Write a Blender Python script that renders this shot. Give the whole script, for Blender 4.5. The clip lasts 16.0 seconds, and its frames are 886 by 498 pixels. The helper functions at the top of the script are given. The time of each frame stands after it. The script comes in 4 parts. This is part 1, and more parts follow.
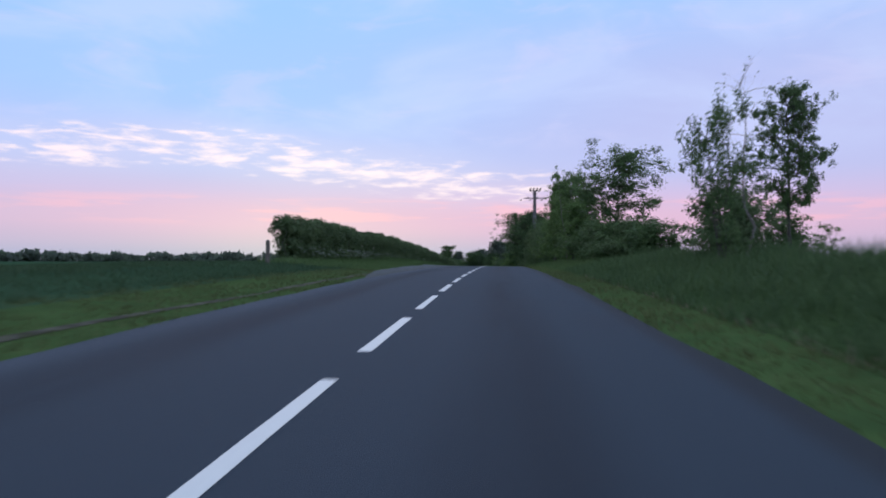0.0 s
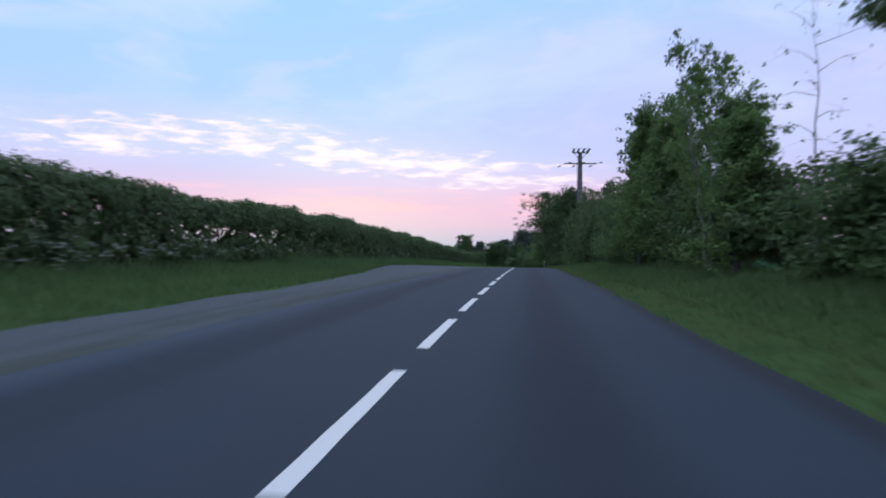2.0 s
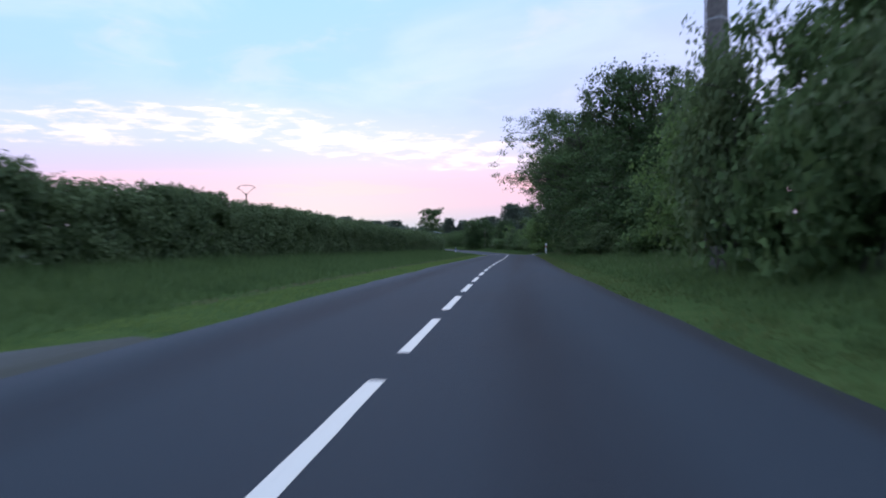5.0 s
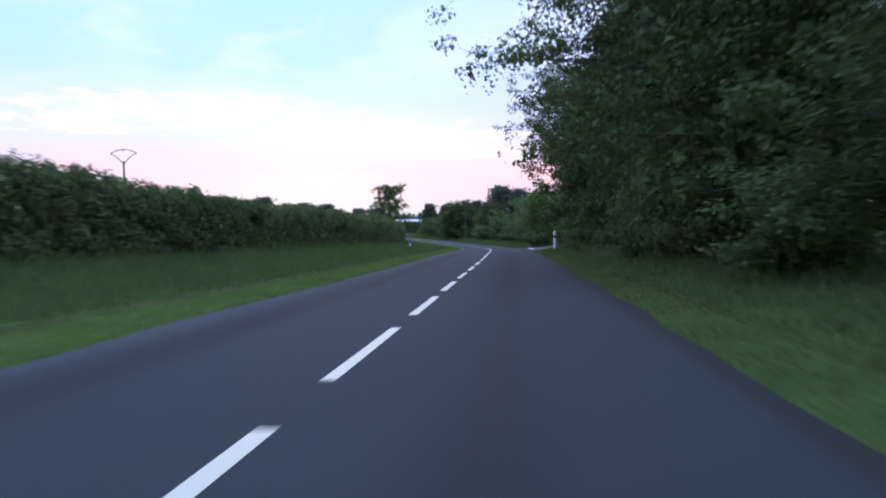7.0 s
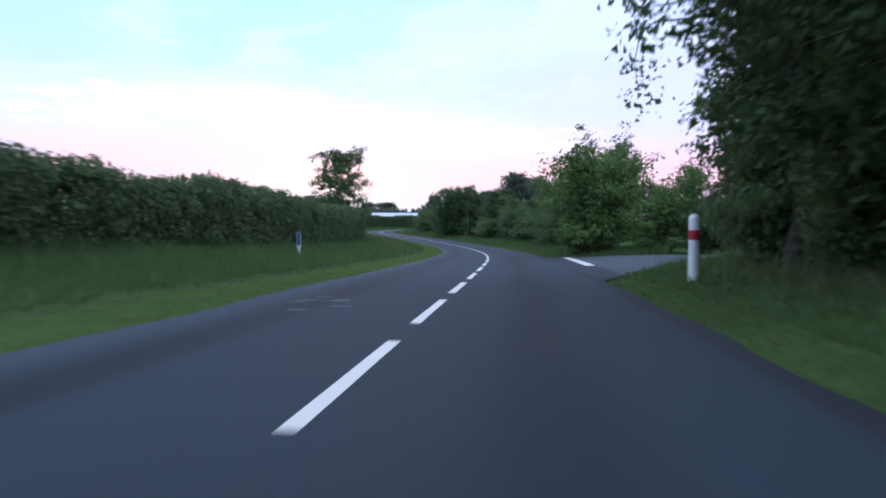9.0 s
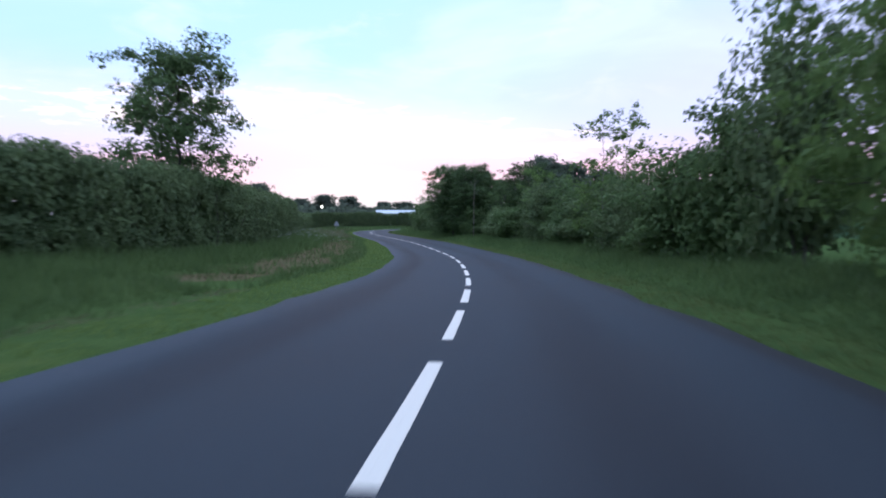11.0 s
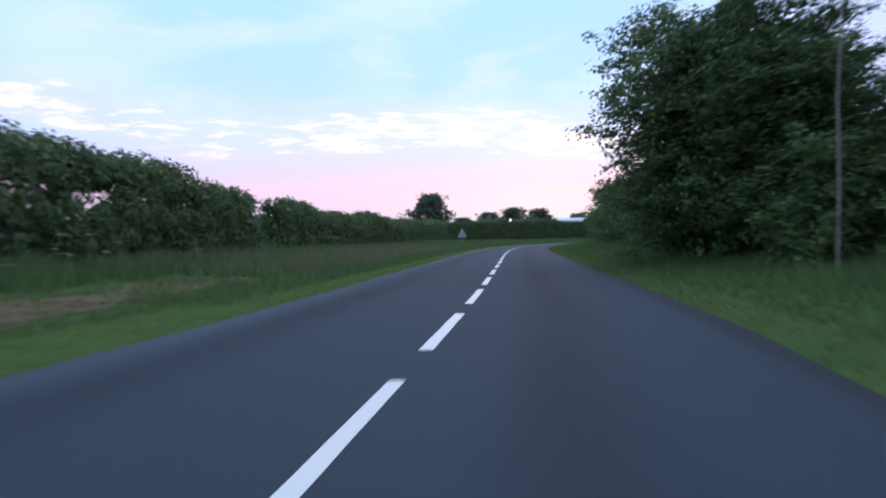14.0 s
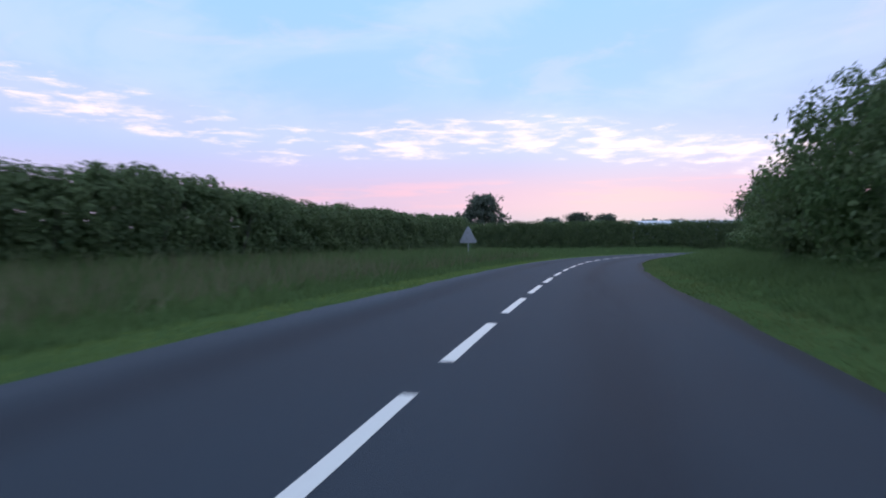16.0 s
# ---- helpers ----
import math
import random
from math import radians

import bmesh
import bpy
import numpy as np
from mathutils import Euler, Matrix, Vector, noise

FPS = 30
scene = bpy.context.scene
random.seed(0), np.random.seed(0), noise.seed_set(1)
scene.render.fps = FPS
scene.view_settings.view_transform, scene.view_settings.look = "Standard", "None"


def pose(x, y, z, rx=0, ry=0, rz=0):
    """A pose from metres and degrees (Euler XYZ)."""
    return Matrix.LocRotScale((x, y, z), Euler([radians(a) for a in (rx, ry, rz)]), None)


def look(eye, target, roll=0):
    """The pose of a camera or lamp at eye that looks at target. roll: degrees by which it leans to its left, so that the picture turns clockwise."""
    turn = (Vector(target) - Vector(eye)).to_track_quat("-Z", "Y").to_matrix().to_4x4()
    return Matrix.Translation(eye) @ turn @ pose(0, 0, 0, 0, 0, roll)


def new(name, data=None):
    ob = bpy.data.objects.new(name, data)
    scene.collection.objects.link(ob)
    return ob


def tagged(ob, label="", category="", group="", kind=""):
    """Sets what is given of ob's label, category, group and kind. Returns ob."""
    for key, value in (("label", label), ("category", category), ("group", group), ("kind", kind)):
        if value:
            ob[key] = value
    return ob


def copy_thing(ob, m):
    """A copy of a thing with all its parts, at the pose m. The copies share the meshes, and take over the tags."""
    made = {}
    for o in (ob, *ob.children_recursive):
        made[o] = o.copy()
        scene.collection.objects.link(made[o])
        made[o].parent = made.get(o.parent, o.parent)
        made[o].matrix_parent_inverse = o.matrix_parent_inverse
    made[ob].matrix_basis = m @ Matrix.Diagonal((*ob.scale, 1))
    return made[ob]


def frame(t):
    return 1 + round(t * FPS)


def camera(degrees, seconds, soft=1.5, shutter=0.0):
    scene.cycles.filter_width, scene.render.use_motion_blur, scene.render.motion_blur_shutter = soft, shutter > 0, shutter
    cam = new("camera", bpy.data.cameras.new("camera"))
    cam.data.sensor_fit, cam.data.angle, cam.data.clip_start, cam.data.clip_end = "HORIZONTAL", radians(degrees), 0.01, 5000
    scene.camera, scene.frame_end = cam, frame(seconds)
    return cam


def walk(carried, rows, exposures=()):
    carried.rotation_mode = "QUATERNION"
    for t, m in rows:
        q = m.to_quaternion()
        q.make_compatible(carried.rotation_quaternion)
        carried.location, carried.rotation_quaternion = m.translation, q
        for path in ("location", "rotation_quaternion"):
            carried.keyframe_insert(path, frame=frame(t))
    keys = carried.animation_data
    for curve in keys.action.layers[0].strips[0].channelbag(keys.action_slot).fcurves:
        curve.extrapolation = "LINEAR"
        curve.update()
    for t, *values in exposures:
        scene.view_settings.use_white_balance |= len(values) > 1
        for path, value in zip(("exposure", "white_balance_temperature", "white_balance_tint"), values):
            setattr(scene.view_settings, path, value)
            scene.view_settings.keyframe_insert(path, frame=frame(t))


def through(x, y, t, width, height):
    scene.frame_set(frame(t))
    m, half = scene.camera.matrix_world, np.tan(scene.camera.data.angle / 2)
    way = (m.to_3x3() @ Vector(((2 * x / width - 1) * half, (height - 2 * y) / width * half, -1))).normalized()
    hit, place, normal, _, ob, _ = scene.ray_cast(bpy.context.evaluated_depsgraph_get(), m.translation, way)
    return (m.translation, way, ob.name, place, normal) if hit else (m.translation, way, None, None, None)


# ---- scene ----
cam = camera(65.03, 16.0, soft=1.9, shutter=0.33)
# seconds, x, y, z, yaw to the left, pitch, lean
ROWS = [
    (0.0, 1.29, -2.04, 0.96, 5.79, 1.14, 0.37),
    (0.5, 1.13, 6.08, 1.18, 6.15, 1.04, 0.50),
    (1.0, 0.91, 14.82, 1.41, 6.76, 0.84, 0.81),
    (1.5, 0.64, 23.11, 1.53, 7.36, 0.59, 1.01),
    (2.0, 0.39, 31.95, 1.63, 7.83, 0.29, 0.70),
    (2.5, 0.12, 40.67, 1.64, 7.63, 0.08, 0.95),
    (3.0, 0.04, 49.52, 1.68, 7.57, -0.02, -0.48),
    (3.5, -0.11, 57.74, 1.70, 7.43, -0.33, -0.96),
    (4.0, -0.27, 66.76, 1.69, 7.22, -0.79, -0.91),
    (4.5, -0.37, 75.65, 1.61, 6.89, -1.01, -0.90),
    (5.0, -0.47, 84.56, 1.51, 7.11, -1.24, -0.86),
    (5.5, -0.64, 93.46, 1.38, 7.10, -1.46, -0.83),
    (6.0, -0.85, 102.35, 1.21, 6.76, -1.69, -0.79),
    (6.5, -1.07, 111.24, 1.03, 6.28, -1.91, -0.78),
    (7.0, -1.03, 120.56, 0.90, 6.27, -2.16, -0.89),
    (7.5, -1.10, 129.23, 0.69, 6.37, -2.29, -0.76),
    (8.0, -1.23, 138.76, 0.49, 6.63, -2.39, -0.76),
    (8.5, -1.43, 147.58, 0.27, 6.99, -2.44, -0.29),
    (9.0, -1.69, 156.99, 0.05, 7.53, -2.39, 0.22),
    (9.5, -1.96, 165.80, -0.12, 7.77, -2.37, 0.21),
    (10.0, -2.35, 174.61, -0.36, 7.84, -2.35, 0.18),
    (10.5, -2.84, 183.42, -0.62, 8.38, -2.33, 0.15),
    (11.0, -3.46, 192.22, -0.88, 9.44, -2.31, 0.12),
    (11.5, -4.21, 201.02, -1.15, 11.05, -2.29, 0.11),
    (12.0, -5.33, 210.03, -1.36, 13.15, -2.47, 0.09),
    (12.5, -6.72, 218.56, -1.58, 15.27, -2.37, 0.73),
    (13.0, -8.37, 227.29, -1.67, 19.51, -2.03, 0.32),
    (13.5, -10.32, 235.68, -1.73, 22.56, -1.53, -0.27),
    (14.0, -12.65, 244.37, -1.75, 25.68, -0.96, -0.83),
    (14.5, -15.20, 252.45, -1.73, 28.20, -0.59, 0.09),
    (15.0, -18.14, 261.23, -1.76, 29.56, -0.33, -0.28),
    (15.5, -20.93, 269.04, -1.80, 30.41, -0.39, 0.11),
    (16.0, -24.03, 277.46, -1.84, 30.89, -0.41, -0.10),
]
EXPOSURES = [(0.0, 0.06), (2.0, 0.2), (4.0, 0.33), (6.5, 0.59), (9.0, 0.71), (11.5, 0.67), (13.0, 0.60), (14.5, 0.45), (16.0, 0.24)]
walk(cam, [(t, pose(x, y, z, 90 + p, 0, w) @ pose(0, 0, 0, 0, 0, r)) for t, x, y, z, w, p, r in ROWS], EXPOSURES)

# ---- world: evening sky after sunset, glow low over the fields ----
SUN_AZ, SUN_EL = radians(17.0), radians(4.0)  # azimuth to the left of +y
SUN_DIR = Vector((-math.sin(SUN_AZ) * math.cos(SUN_EL), math.cos(SUN_AZ) * math.cos(SUN_EL), math.sin(SUN_EL)))


class Nodes:
    """Small helper to wire node trees."""

    def __init__(self, tree):
        self.tree = tree
        tree.nodes.clear()

    def add(self, kind, inputs=None, **props):
        n = self.tree.nodes.new(kind)
        for k, v in props.items():
            setattr(n, k, v)
        for k, v in (inputs or {}).items():
            self.put(n, k, v)
        return n

    def put(self, n, k, v):
        s = n.inputs[k]
        if isinstance(v, bpy.types.NodeSocket):
            self.tree.links.new(v, s)
        elif isinstance(v, bpy.types.Node):
            self.tree.links.new(v.outputs[0], s)
        else:
            s.default_value = v

    def math(self, op, a, b=0.0, c=None, clamp=False):
        n = self.add("ShaderNodeMath", operation=op, use_clamp=clamp)
        self.put(n, 0, a), self.put(n, 1, b)
        if c is not None:
            self.put(n, 2, c)
        return n.outputs[0]

    def smooth(self, v, a, b, lo=0.0, hi=1.0):
        n = self.add("ShaderNodeMapRange", {"Value": v, "From Min": a, "From Max": b, "To Min": lo, "To Max": hi}, interpolation_type="SMOOTHSTEP")
        return n.outputs[0]

    def mix(self, f, a, b, kind="MIX"):
        n = self.add("ShaderNodeMix", data_type="RGBA", blend_type=kind)
        self.put(n, 0, f)
        for i, v in ((6, a), (7, b)):
            self.put(n, i, v if not isinstance(v, tuple) or len(v) == 4 else (*v, 1))
        return n.outputs[2]

    def ramp(self, f, stops, interp="EASE"):
        n = self.add("ShaderNodeValToRGB", {0: f})
        n.color_ramp.interpolation = interp
        e = n.color_ramp.elements
        while len(e) < len(stops):
            e.new(0.5)
        for q, (p, c) in zip(e, stops):
            q.position, q.color = p, (*c, 1)
        return n.outputs[0]

    def noise(self, vec, scale, detail=4.0, rough=0.5, dist=0.0):
        n = self.add("ShaderNodeTexNoise", {"Scale": scale, "Detail": detail, "Roughness": rough, "Distortion": dist})
        if vec is not None:
            self.put(n, "Vector", vec)
        return n.outputs[0]

    def mapping(self, vec, scale=(1, 1, 1), loc=(0, 0, 0), rot=(0, 0, 0)):
        return self.add("ShaderNodeMapping", {"Vector": vec, "Scale": scale, "Location": loc, "Rotation": rot}).outputs[0]


def make_world():
    world = bpy.data.worlds.new("evening_sky")
    scene.world = world
    world.use_nodes = True
    g = Nodes(world.node_tree)
    way = g.add("ShaderNodeTexCoord").outputs["Generated"]
    xyz = g.add("ShaderNodeSeparateXYZ", {0: way})
    up = xyz.outputs[2]
    ahead = g.add("ShaderNodeVectorMath", {0: way, 1: (-math.sin(SUN_AZ), math.cos(SUN_AZ), 0)}, operation="DOT_PRODUCT").outputs[1]
    # degrees to the left of +y, and degrees above the horizon
    left = g.math("MULTIPLY", g.math("ARCTAN2", g.math("MULTIPLY", xyz.outputs[0], -1.0), xyz.outputs[1]), 180 / math.pi)
    rise = g.math("MULTIPLY", g.math("ARCSINE", up), 180 / math.pi)
    round_ = g.math("DIVIDE", g.math("ADD", left, 30.0), 110.0)
    glow = g.math("MULTIPLY", g.smooth(ahead, 0.2, 1.0), g.smooth(left, 50.0, 20.0, 0.35, 1.0))

    def knots(rows, top):
        """A value by direction, from rows of degrees to the left and value."""
        return g.math("MULTIPLY", g.ramp(round_, [((a + 30) / 110, (v / top,) * 3) for a, v in rows], "LINEAR"), top)

    def field(sx, sy, ox, oy, detail, rough, dist=0.0):
        v = g.add("ShaderNodeCombineXYZ", {0: g.math("MULTIPLY_ADD", left, sx, ox), 1: g.math("MULTIPLY_ADD", rise, sy, oy), 2: 0.0}).outputs[0]
        return g.noise(v, 1.0, detail, rough, dist)

    # clear sky by height
    clear = g.ramp(up, [(0.0, (0.41, 0.43, 0.63)), (0.03, (0.50, 0.45, 0.65)), (0.065, (0.56, 0.48, 0.68)), (0.10, (0.51, 0.51, 0.79)), (0.15, (0.44, 0.54, 0.89)), (0.24, (0.37, 0.56, 0.95)), (0.36, (0.34, 0.57, 0.97)), (0.6, (0.68, 0.90, 1.30)), (1.0, (1.00, 1.22, 1.62))])
    # lilac haze to the right of the glow
    lilac = g.math("MULTIPLY", g.smooth(left, 22.0, -16.0), g.math("MULTIPLY", g.smooth(rise, 3.0, 7.0), g.smooth(rise, 24.0, 12.0)))
    col = g.mix(g.math("MULTIPLY", lilac, 0.75), clear, (0.52, 0.51, 0.80))
    # pink glow low ahead
    low = g.math("MULTIPLY", g.smooth(rise, 0.6, 3.2), g.smooth(rise, 7.5, 3.8))
    col = g.mix(g.math("MULTIPLY", g.math("MULTIPLY", low, glow), 0.70), col, (0.80, 0.46, 0.64))
    # broad thin veils high up
    veil = field(0.055, 0.13, 3.1, 0.4, 5, 0.55, 0.4)
    high = g.smooth(rise, 6.0, 12.0)
    col = g.mix(g.math("MULTIPLY", g.math("MULTIPLY", g.smooth(veil, 0.42, 0.66), high), 0.55), col, (0.57, 0.66, 0.95))
    veil2 = field(0.10, 0.32, 9.7, 2.2, 5, 0.6, 0.6)
    col = g.mix(g.math("MULTIPLY", g.math("MULTIPLY", g.smooth(veil2, 0.5, 0.72), g.smooth(rise, 8.0, 11.0)), 0.35), col, (0.64, 0.63, 0.90))
    # long bank of small broken clouds, lit from below
    middle = knots([(-10, 5.2), (0, 6.1), (10, 7.3), (19, 8.3), (26, 9.0), (35, 8.2), (45, 7.8), (52, 9.6), (62, 11.0), (75, 11.5)], 15.0)
    off = g.math("ABSOLUTE", g.math("SUBTRACT", rise, middle))
    amount = knots([(-12, 0.0), (-2, 0.55), (8, 1.0), (31, 1.0), (38, 0.62), (46, 0.50), (56, 0.72), (66, 0.75), (76, 0.3)], 1.0)
    band = g.math("MULTIPLY", g.smooth(off, 2.3, 0.3), amount)
    col = g.mix(g.math("MULTIPLY", g.math("MULTIPLY", g.smooth(off, 3.4, 0.4), amount), 0.30), col, (0.80, 0.66, 0.80))
    cells = field(0.30, 1.5, 4.3, 1.7, 6, 0.6, 0.25)
    groups = field(0.085, 0.35, 1.3, 6.6, 3, 0.5)
    puffs = g.math("ADD", g.math("MULTIPLY", cells, 0.72), g.math("MULTIPLY", groups, 0.28))
    puffs = g.smooth(g.math("MULTIPLY_ADD", band, 0.13, puffs), 0.54, 0.74)
    col = g.mix(g.math("MULTIPLY", g.math("MULTIPLY", puffs, g.smooth(band, 0.02, 0.3)), 0.92), col, (1.03, 0.84, 0.88))
    # rosy shreds under the bank
    shred = field(0.11, 0.95, 5.7, 2.9, 5, 0.6)
    under = g.math("MULTIPLY", g.smooth(rise, 2.6, 3.6), g.smooth(rise, 5.6, 4.4))
    col = g.mix(g.math("MULTIPLY", g.math("MULTIPLY", g.smooth(shred, 0.47, 0.62), g.math("MULTIPLY", under, glow)), 0.6), col, (0.96, 0.50, 0.60))
    # physical sky adds the last daylight
    sky = g.add("ShaderNodeTexSky", sky_type="NISHITA", sun_disc=False, sun_elevation=radians(2.0), sun_rotation=-SUN_AZ)
    both = g.mix(0.03, col, g.mix(1.0, sky.outputs[0], (0.13, 0.38, 0.85), "MULTIPLY"))
    bg = g.add("ShaderNodeBackground", {"Color": both, "Strength": 1.04})
    g.add("ShaderNodeOutputWorld", {"Surface": bg})


make_world()
sun = new("evening_sun", bpy.data.lights.new("evening_sun", "SUN"))
sun.data.energy, sun.data.angle, sun.data.color = 0.35, radians(25), (1.0, 0.72, 0.66)
sun.matrix_world = look(SUN_DIR * 100 + Vector((0, 0, 30)), (0, 0, 30))


# ---- materials ----
def material(name, build, rough=0.8, bump=0.0, **extra):
    m = bpy.data.materials.new(name)
    m.use_nodes = True
    g = Nodes(m.node_tree)
    colour, height = build(g)
    b = g.add("ShaderNodeBsdfPrincipled", {"Base Color": colour if not isinstance(colour, tuple) else (*colour, 1), "Roughness": rough})
    for k, v in extra.items():
        g.put(b, k.replace("_", " "), v)
    if height is not None:
        g.put(b, "Normal", g.add("ShaderNodeBump", {"Height": height, "Strength": bump, "Distance": 0.02}))
    g.add("ShaderNodeOutputMaterial", {"Surface": b})
    return m


def coords(g):
    return g.add("ShaderNodeNewGeometry").outputs["Position"]


def plain(c, vary=0.12, scale=14.0):
    def build(g):
        n = g.noise(coords(g), scale, 6, 0.6)
        lo, hi = tuple(v * (1 - vary) for v in c), tuple(min(1, v * (1 + vary)) for v in c)
        return g.ramp(n, [(0.3, lo), (0.7, hi)]), n
    return build


def asphalt(g):
    uv = g.add("ShaderNodeUVMap", uv_map="road").outputs[0]  # x: metres across, y: metres along
    across = g.add("ShaderNodeSeparateXYZ", {0: uv}).outputs[0]
    grain = g.noise(uv, 90, 3, 0.7)
    stain = g.noise(g.mapping(uv, (0.9, 0.06, 1)), 1.0, 5, 0.6)
    sway = g.math("MULTIPLY_ADD", g.noise(g.mapping(uv, (0.0, 0.05, 1)), 1.0, 3, 0.5), 0.5, -0.25)
    base = g.ramp(grain, [(0.3, (0.0205, 0.0290, 0.0400)), (0.75, (0.042, 0.0565, 0.076))])
    # oil-dark band in each lane, paler worn wheel tracks
    at = g.math("ADD", across, sway)
    dark = g.math("MAXIMUM", g.smooth(g.math("ABSOLUTE", g.math("SUBTRACT", at, 1.35)), 0.75, 0.08), g.smooth(g.math("ABSOLUTE", g.math("ADD", at, 1.95)), 0.60, 0.08))
    base = g.mix(g.math("MULTIPLY", dark, g.smooth(stain, 0.15, 0.7, 0.0, 0.75)), base, (0.0170, 0.0205, 0.028))
    edge = g.smooth(at, -2.35, -2.85)
    base = g.mix(g.math("MULTIPLY", edge, g.math("MULTIPLY", stain, 1.1)), base, (0.060, 0.074, 0.096))
    rim = g.smooth(across, 2.75, 3.05)
    base = g.mix(g.math("MULTIPLY", rim, 0.7), base, (0.022, 0.022, 0.024))
    patch = g.noise(g.mapping(uv, (0.35, 0.11, 1)), 1.0, 3, 0.55)
    base = g.mix(g.math("MULTIPLY", g.smooth(patch, 0.45, 0.7), 0.35), base, (0.031, 0.034, 0.043))
    return base, grain


def old_asphalt(g):
    uv = g.add("ShaderNodeUVMap", uv_map="road").outputs[0]  # y: metres out from the middle of the main road
    out = g.add("ShaderNodeSeparateXYZ", {0: uv}).outputs[1]
    p = coords(g)
    grain, stain = g.noise(p, 60, 3, 0.7), g.noise(p, 0.9, 5, 0.6)
    base = g.mix(stain, (0.052, 0.059, 0.071), (0.078, 0.086, 0.101))
    # newer dark surfacing laps over the mouth of the side road
    seam = g.smooth(g.math("MULTIPLY_ADD", g.noise(p, 1.6, 3, 0.5), 0.5, out), 4.35, 3.95)
    base = g.mix(seam, base, (0.031, 0.038, 0.050))
    return base, grain


def gravel(g):
    p = coords(g)
    uv = g.add("ShaderNodeUVMap", uv_map="road").outputs[0]
    across = g.add("ShaderNodeSeparateXYZ", {0: uv}).outputs[0]
    stone = g.add("ShaderNodeTexVoronoi", {"Vector": p, "Scale": 55.0})
    big, long = g.noise(p, 0.8, 5, 0.6), g.noise(g.mapping(uv, (2.2, 0.14, 1)), 1.0, 6, 0.65)
    base = g.mix(big, (0.050, 0.058, 0.066), (0.088, 0.100, 0.112))
    base = g.mix(g.math("MULTIPLY", stone.outputs[0], 0.6), base, (0.118, 0.123, 0.127))
    # muddy, half-grown strip between the asphalt and the gravel
    mud = g.math("MULTIPLY", g.smooth(g.math("MULTIPLY_ADD", long, 1.2, across), -3.6, -2.3), g.smooth(long, 0.30, 0.55))
    base = g.mix(g.math("MULTIPLY", mud, 0.6), base, (0.050, 0.054, 0.040))
    return g.mix(g.math("MULTIPLY", g.smooth(long, 0.52, 0.72), 0.35), base, (0.055, 0.055, 0.048)), stone.outputs[0]


def turf(g):
    p = coords(g)
    fine, mid, big = g.noise(p, 22, 4, 0.7), g.noise(p, 1.6, 4, 0.6), g.noise(p, 0.12, 3, 0.5)
    base = g.ramp(mid, [(0.3, (0.042, 0.074, 0.026)), (0.55, (0.064, 0.104, 0.034)), (0.8, (0.092, 0.126, 0.044))])
    base = g.mix(g.math("MULTIPLY", fine, 0.45), base, (0.032, 0.056, 0.022))
    return g.mix(g.math("MULTIPLY", big, 0.5), base, (0.034, 0.064, 0.028)), fine


def crop(g):
    p = coords(g)
    fine, mid, big = g.noise(p, 14, 4, 0.7), g.noise(g.mapping(p, (0.5, 0.16, 1)), 1.0, 4, 0.6), g.noise(p, 0.03, 3, 0.5)
    base = g.ramp(mid, [(0.3, (0.026, 0.056, 0.030)), (0.7, (0.040, 0.080, 0.040))])
    base = g.mix(g.math("MULTIPLY", fine, 0.4), base, (0.020, 0.038, 0.022))
    return g.mix(g.math("MULTIPLY", big, 0.4), base, (0.030, 0.058, 0.038)), fine


def soil(g):
    p = coords(g)
    a, b, c = g.noise(p, 1.3, 5, 0.65), g.noise(p, 30, 4, 0.7), g.noise(p, 4.5, 5, 0.7)
    base = g.ramp(a, [(0.3, (0.068, 0.054, 0.034)), (0.5, (0.116, 0.092, 0.058)), (0.7, (0.165, 0.130, 0.086))])
    base = g.mix(g.smooth(c, 0.58, 0.70), base, (0.040, 0.034, 0.024))
    return g.mix(g.math("MULTIPLY", b, 0.45), base, (0.085, 0.088, 0.042)), b


def leaf_material(name, dark, light, through=0.3):
    m = bpy.data.materials.new(name)
    m.use_nodes = True
    g = Nodes(m.node_tree)
    geo = g.add("ShaderNodeNewGeometry")
    rnd, thing = geo.outputs["Random Per Island"], g.add("ShaderNodeObjectInfo").outputs["Random"]
    patch = g.noise(geo.outputs["Position"], 0.9, 3, 0.5)
    f = g.math("ADD", g.math("MULTIPLY", rnd, 0.55), g.math("MULTIPLY", g.smooth(patch, 0.3, 0.7), 0.45))
    col = g.mix(f, dark, light)
    col = g.mix(g.math("MULTIPLY", thing, 0.35), col, tuple(v * 0.75 for v in light))
    b = g.add("ShaderNodeBsdfPrincipled", {"Base Color": col, "Roughness": 0.7, "Specular IOR Level": 0.15})
    t = g.add("ShaderNodeBsdfTranslucent", {"Color": g.mix(0.35, col, (0.12, 0.17, 0.07))})
    g.add("ShaderNodeOutputMaterial", {"Surface": g.add("ShaderNodeMixShader", {0: through, 1: b, 2: t})})
    return m


ASPHALT = material("asphalt", asphalt, 0.9, 0.6, Specular_IOR_Level=0.14)
OLD_ASPHALT = material("old_asphalt", old_asphalt, 0.92, 0.5, Specular_IOR_Level=0.12)
GRAVEL = material("gravel", gravel, 0.95, 0.8, Specular_IOR_Level=0.1)
TURF = material("turf", turf, 1.0, 0.8, Specular_IOR_Level=0.0)
CROP = material("field_crop", crop, 1.0, 0.6, Specular_IOR_Level=0.0)
SOIL = material("bare_soil", soil, 1.0, 0.8, Specular_IOR_Level=0.0)
TRACK = material("worn_track", plain((0.074, 0.070, 0.056), 0.45, 3), 1.0, 0.7, Specular_IOR_Level=0.0)
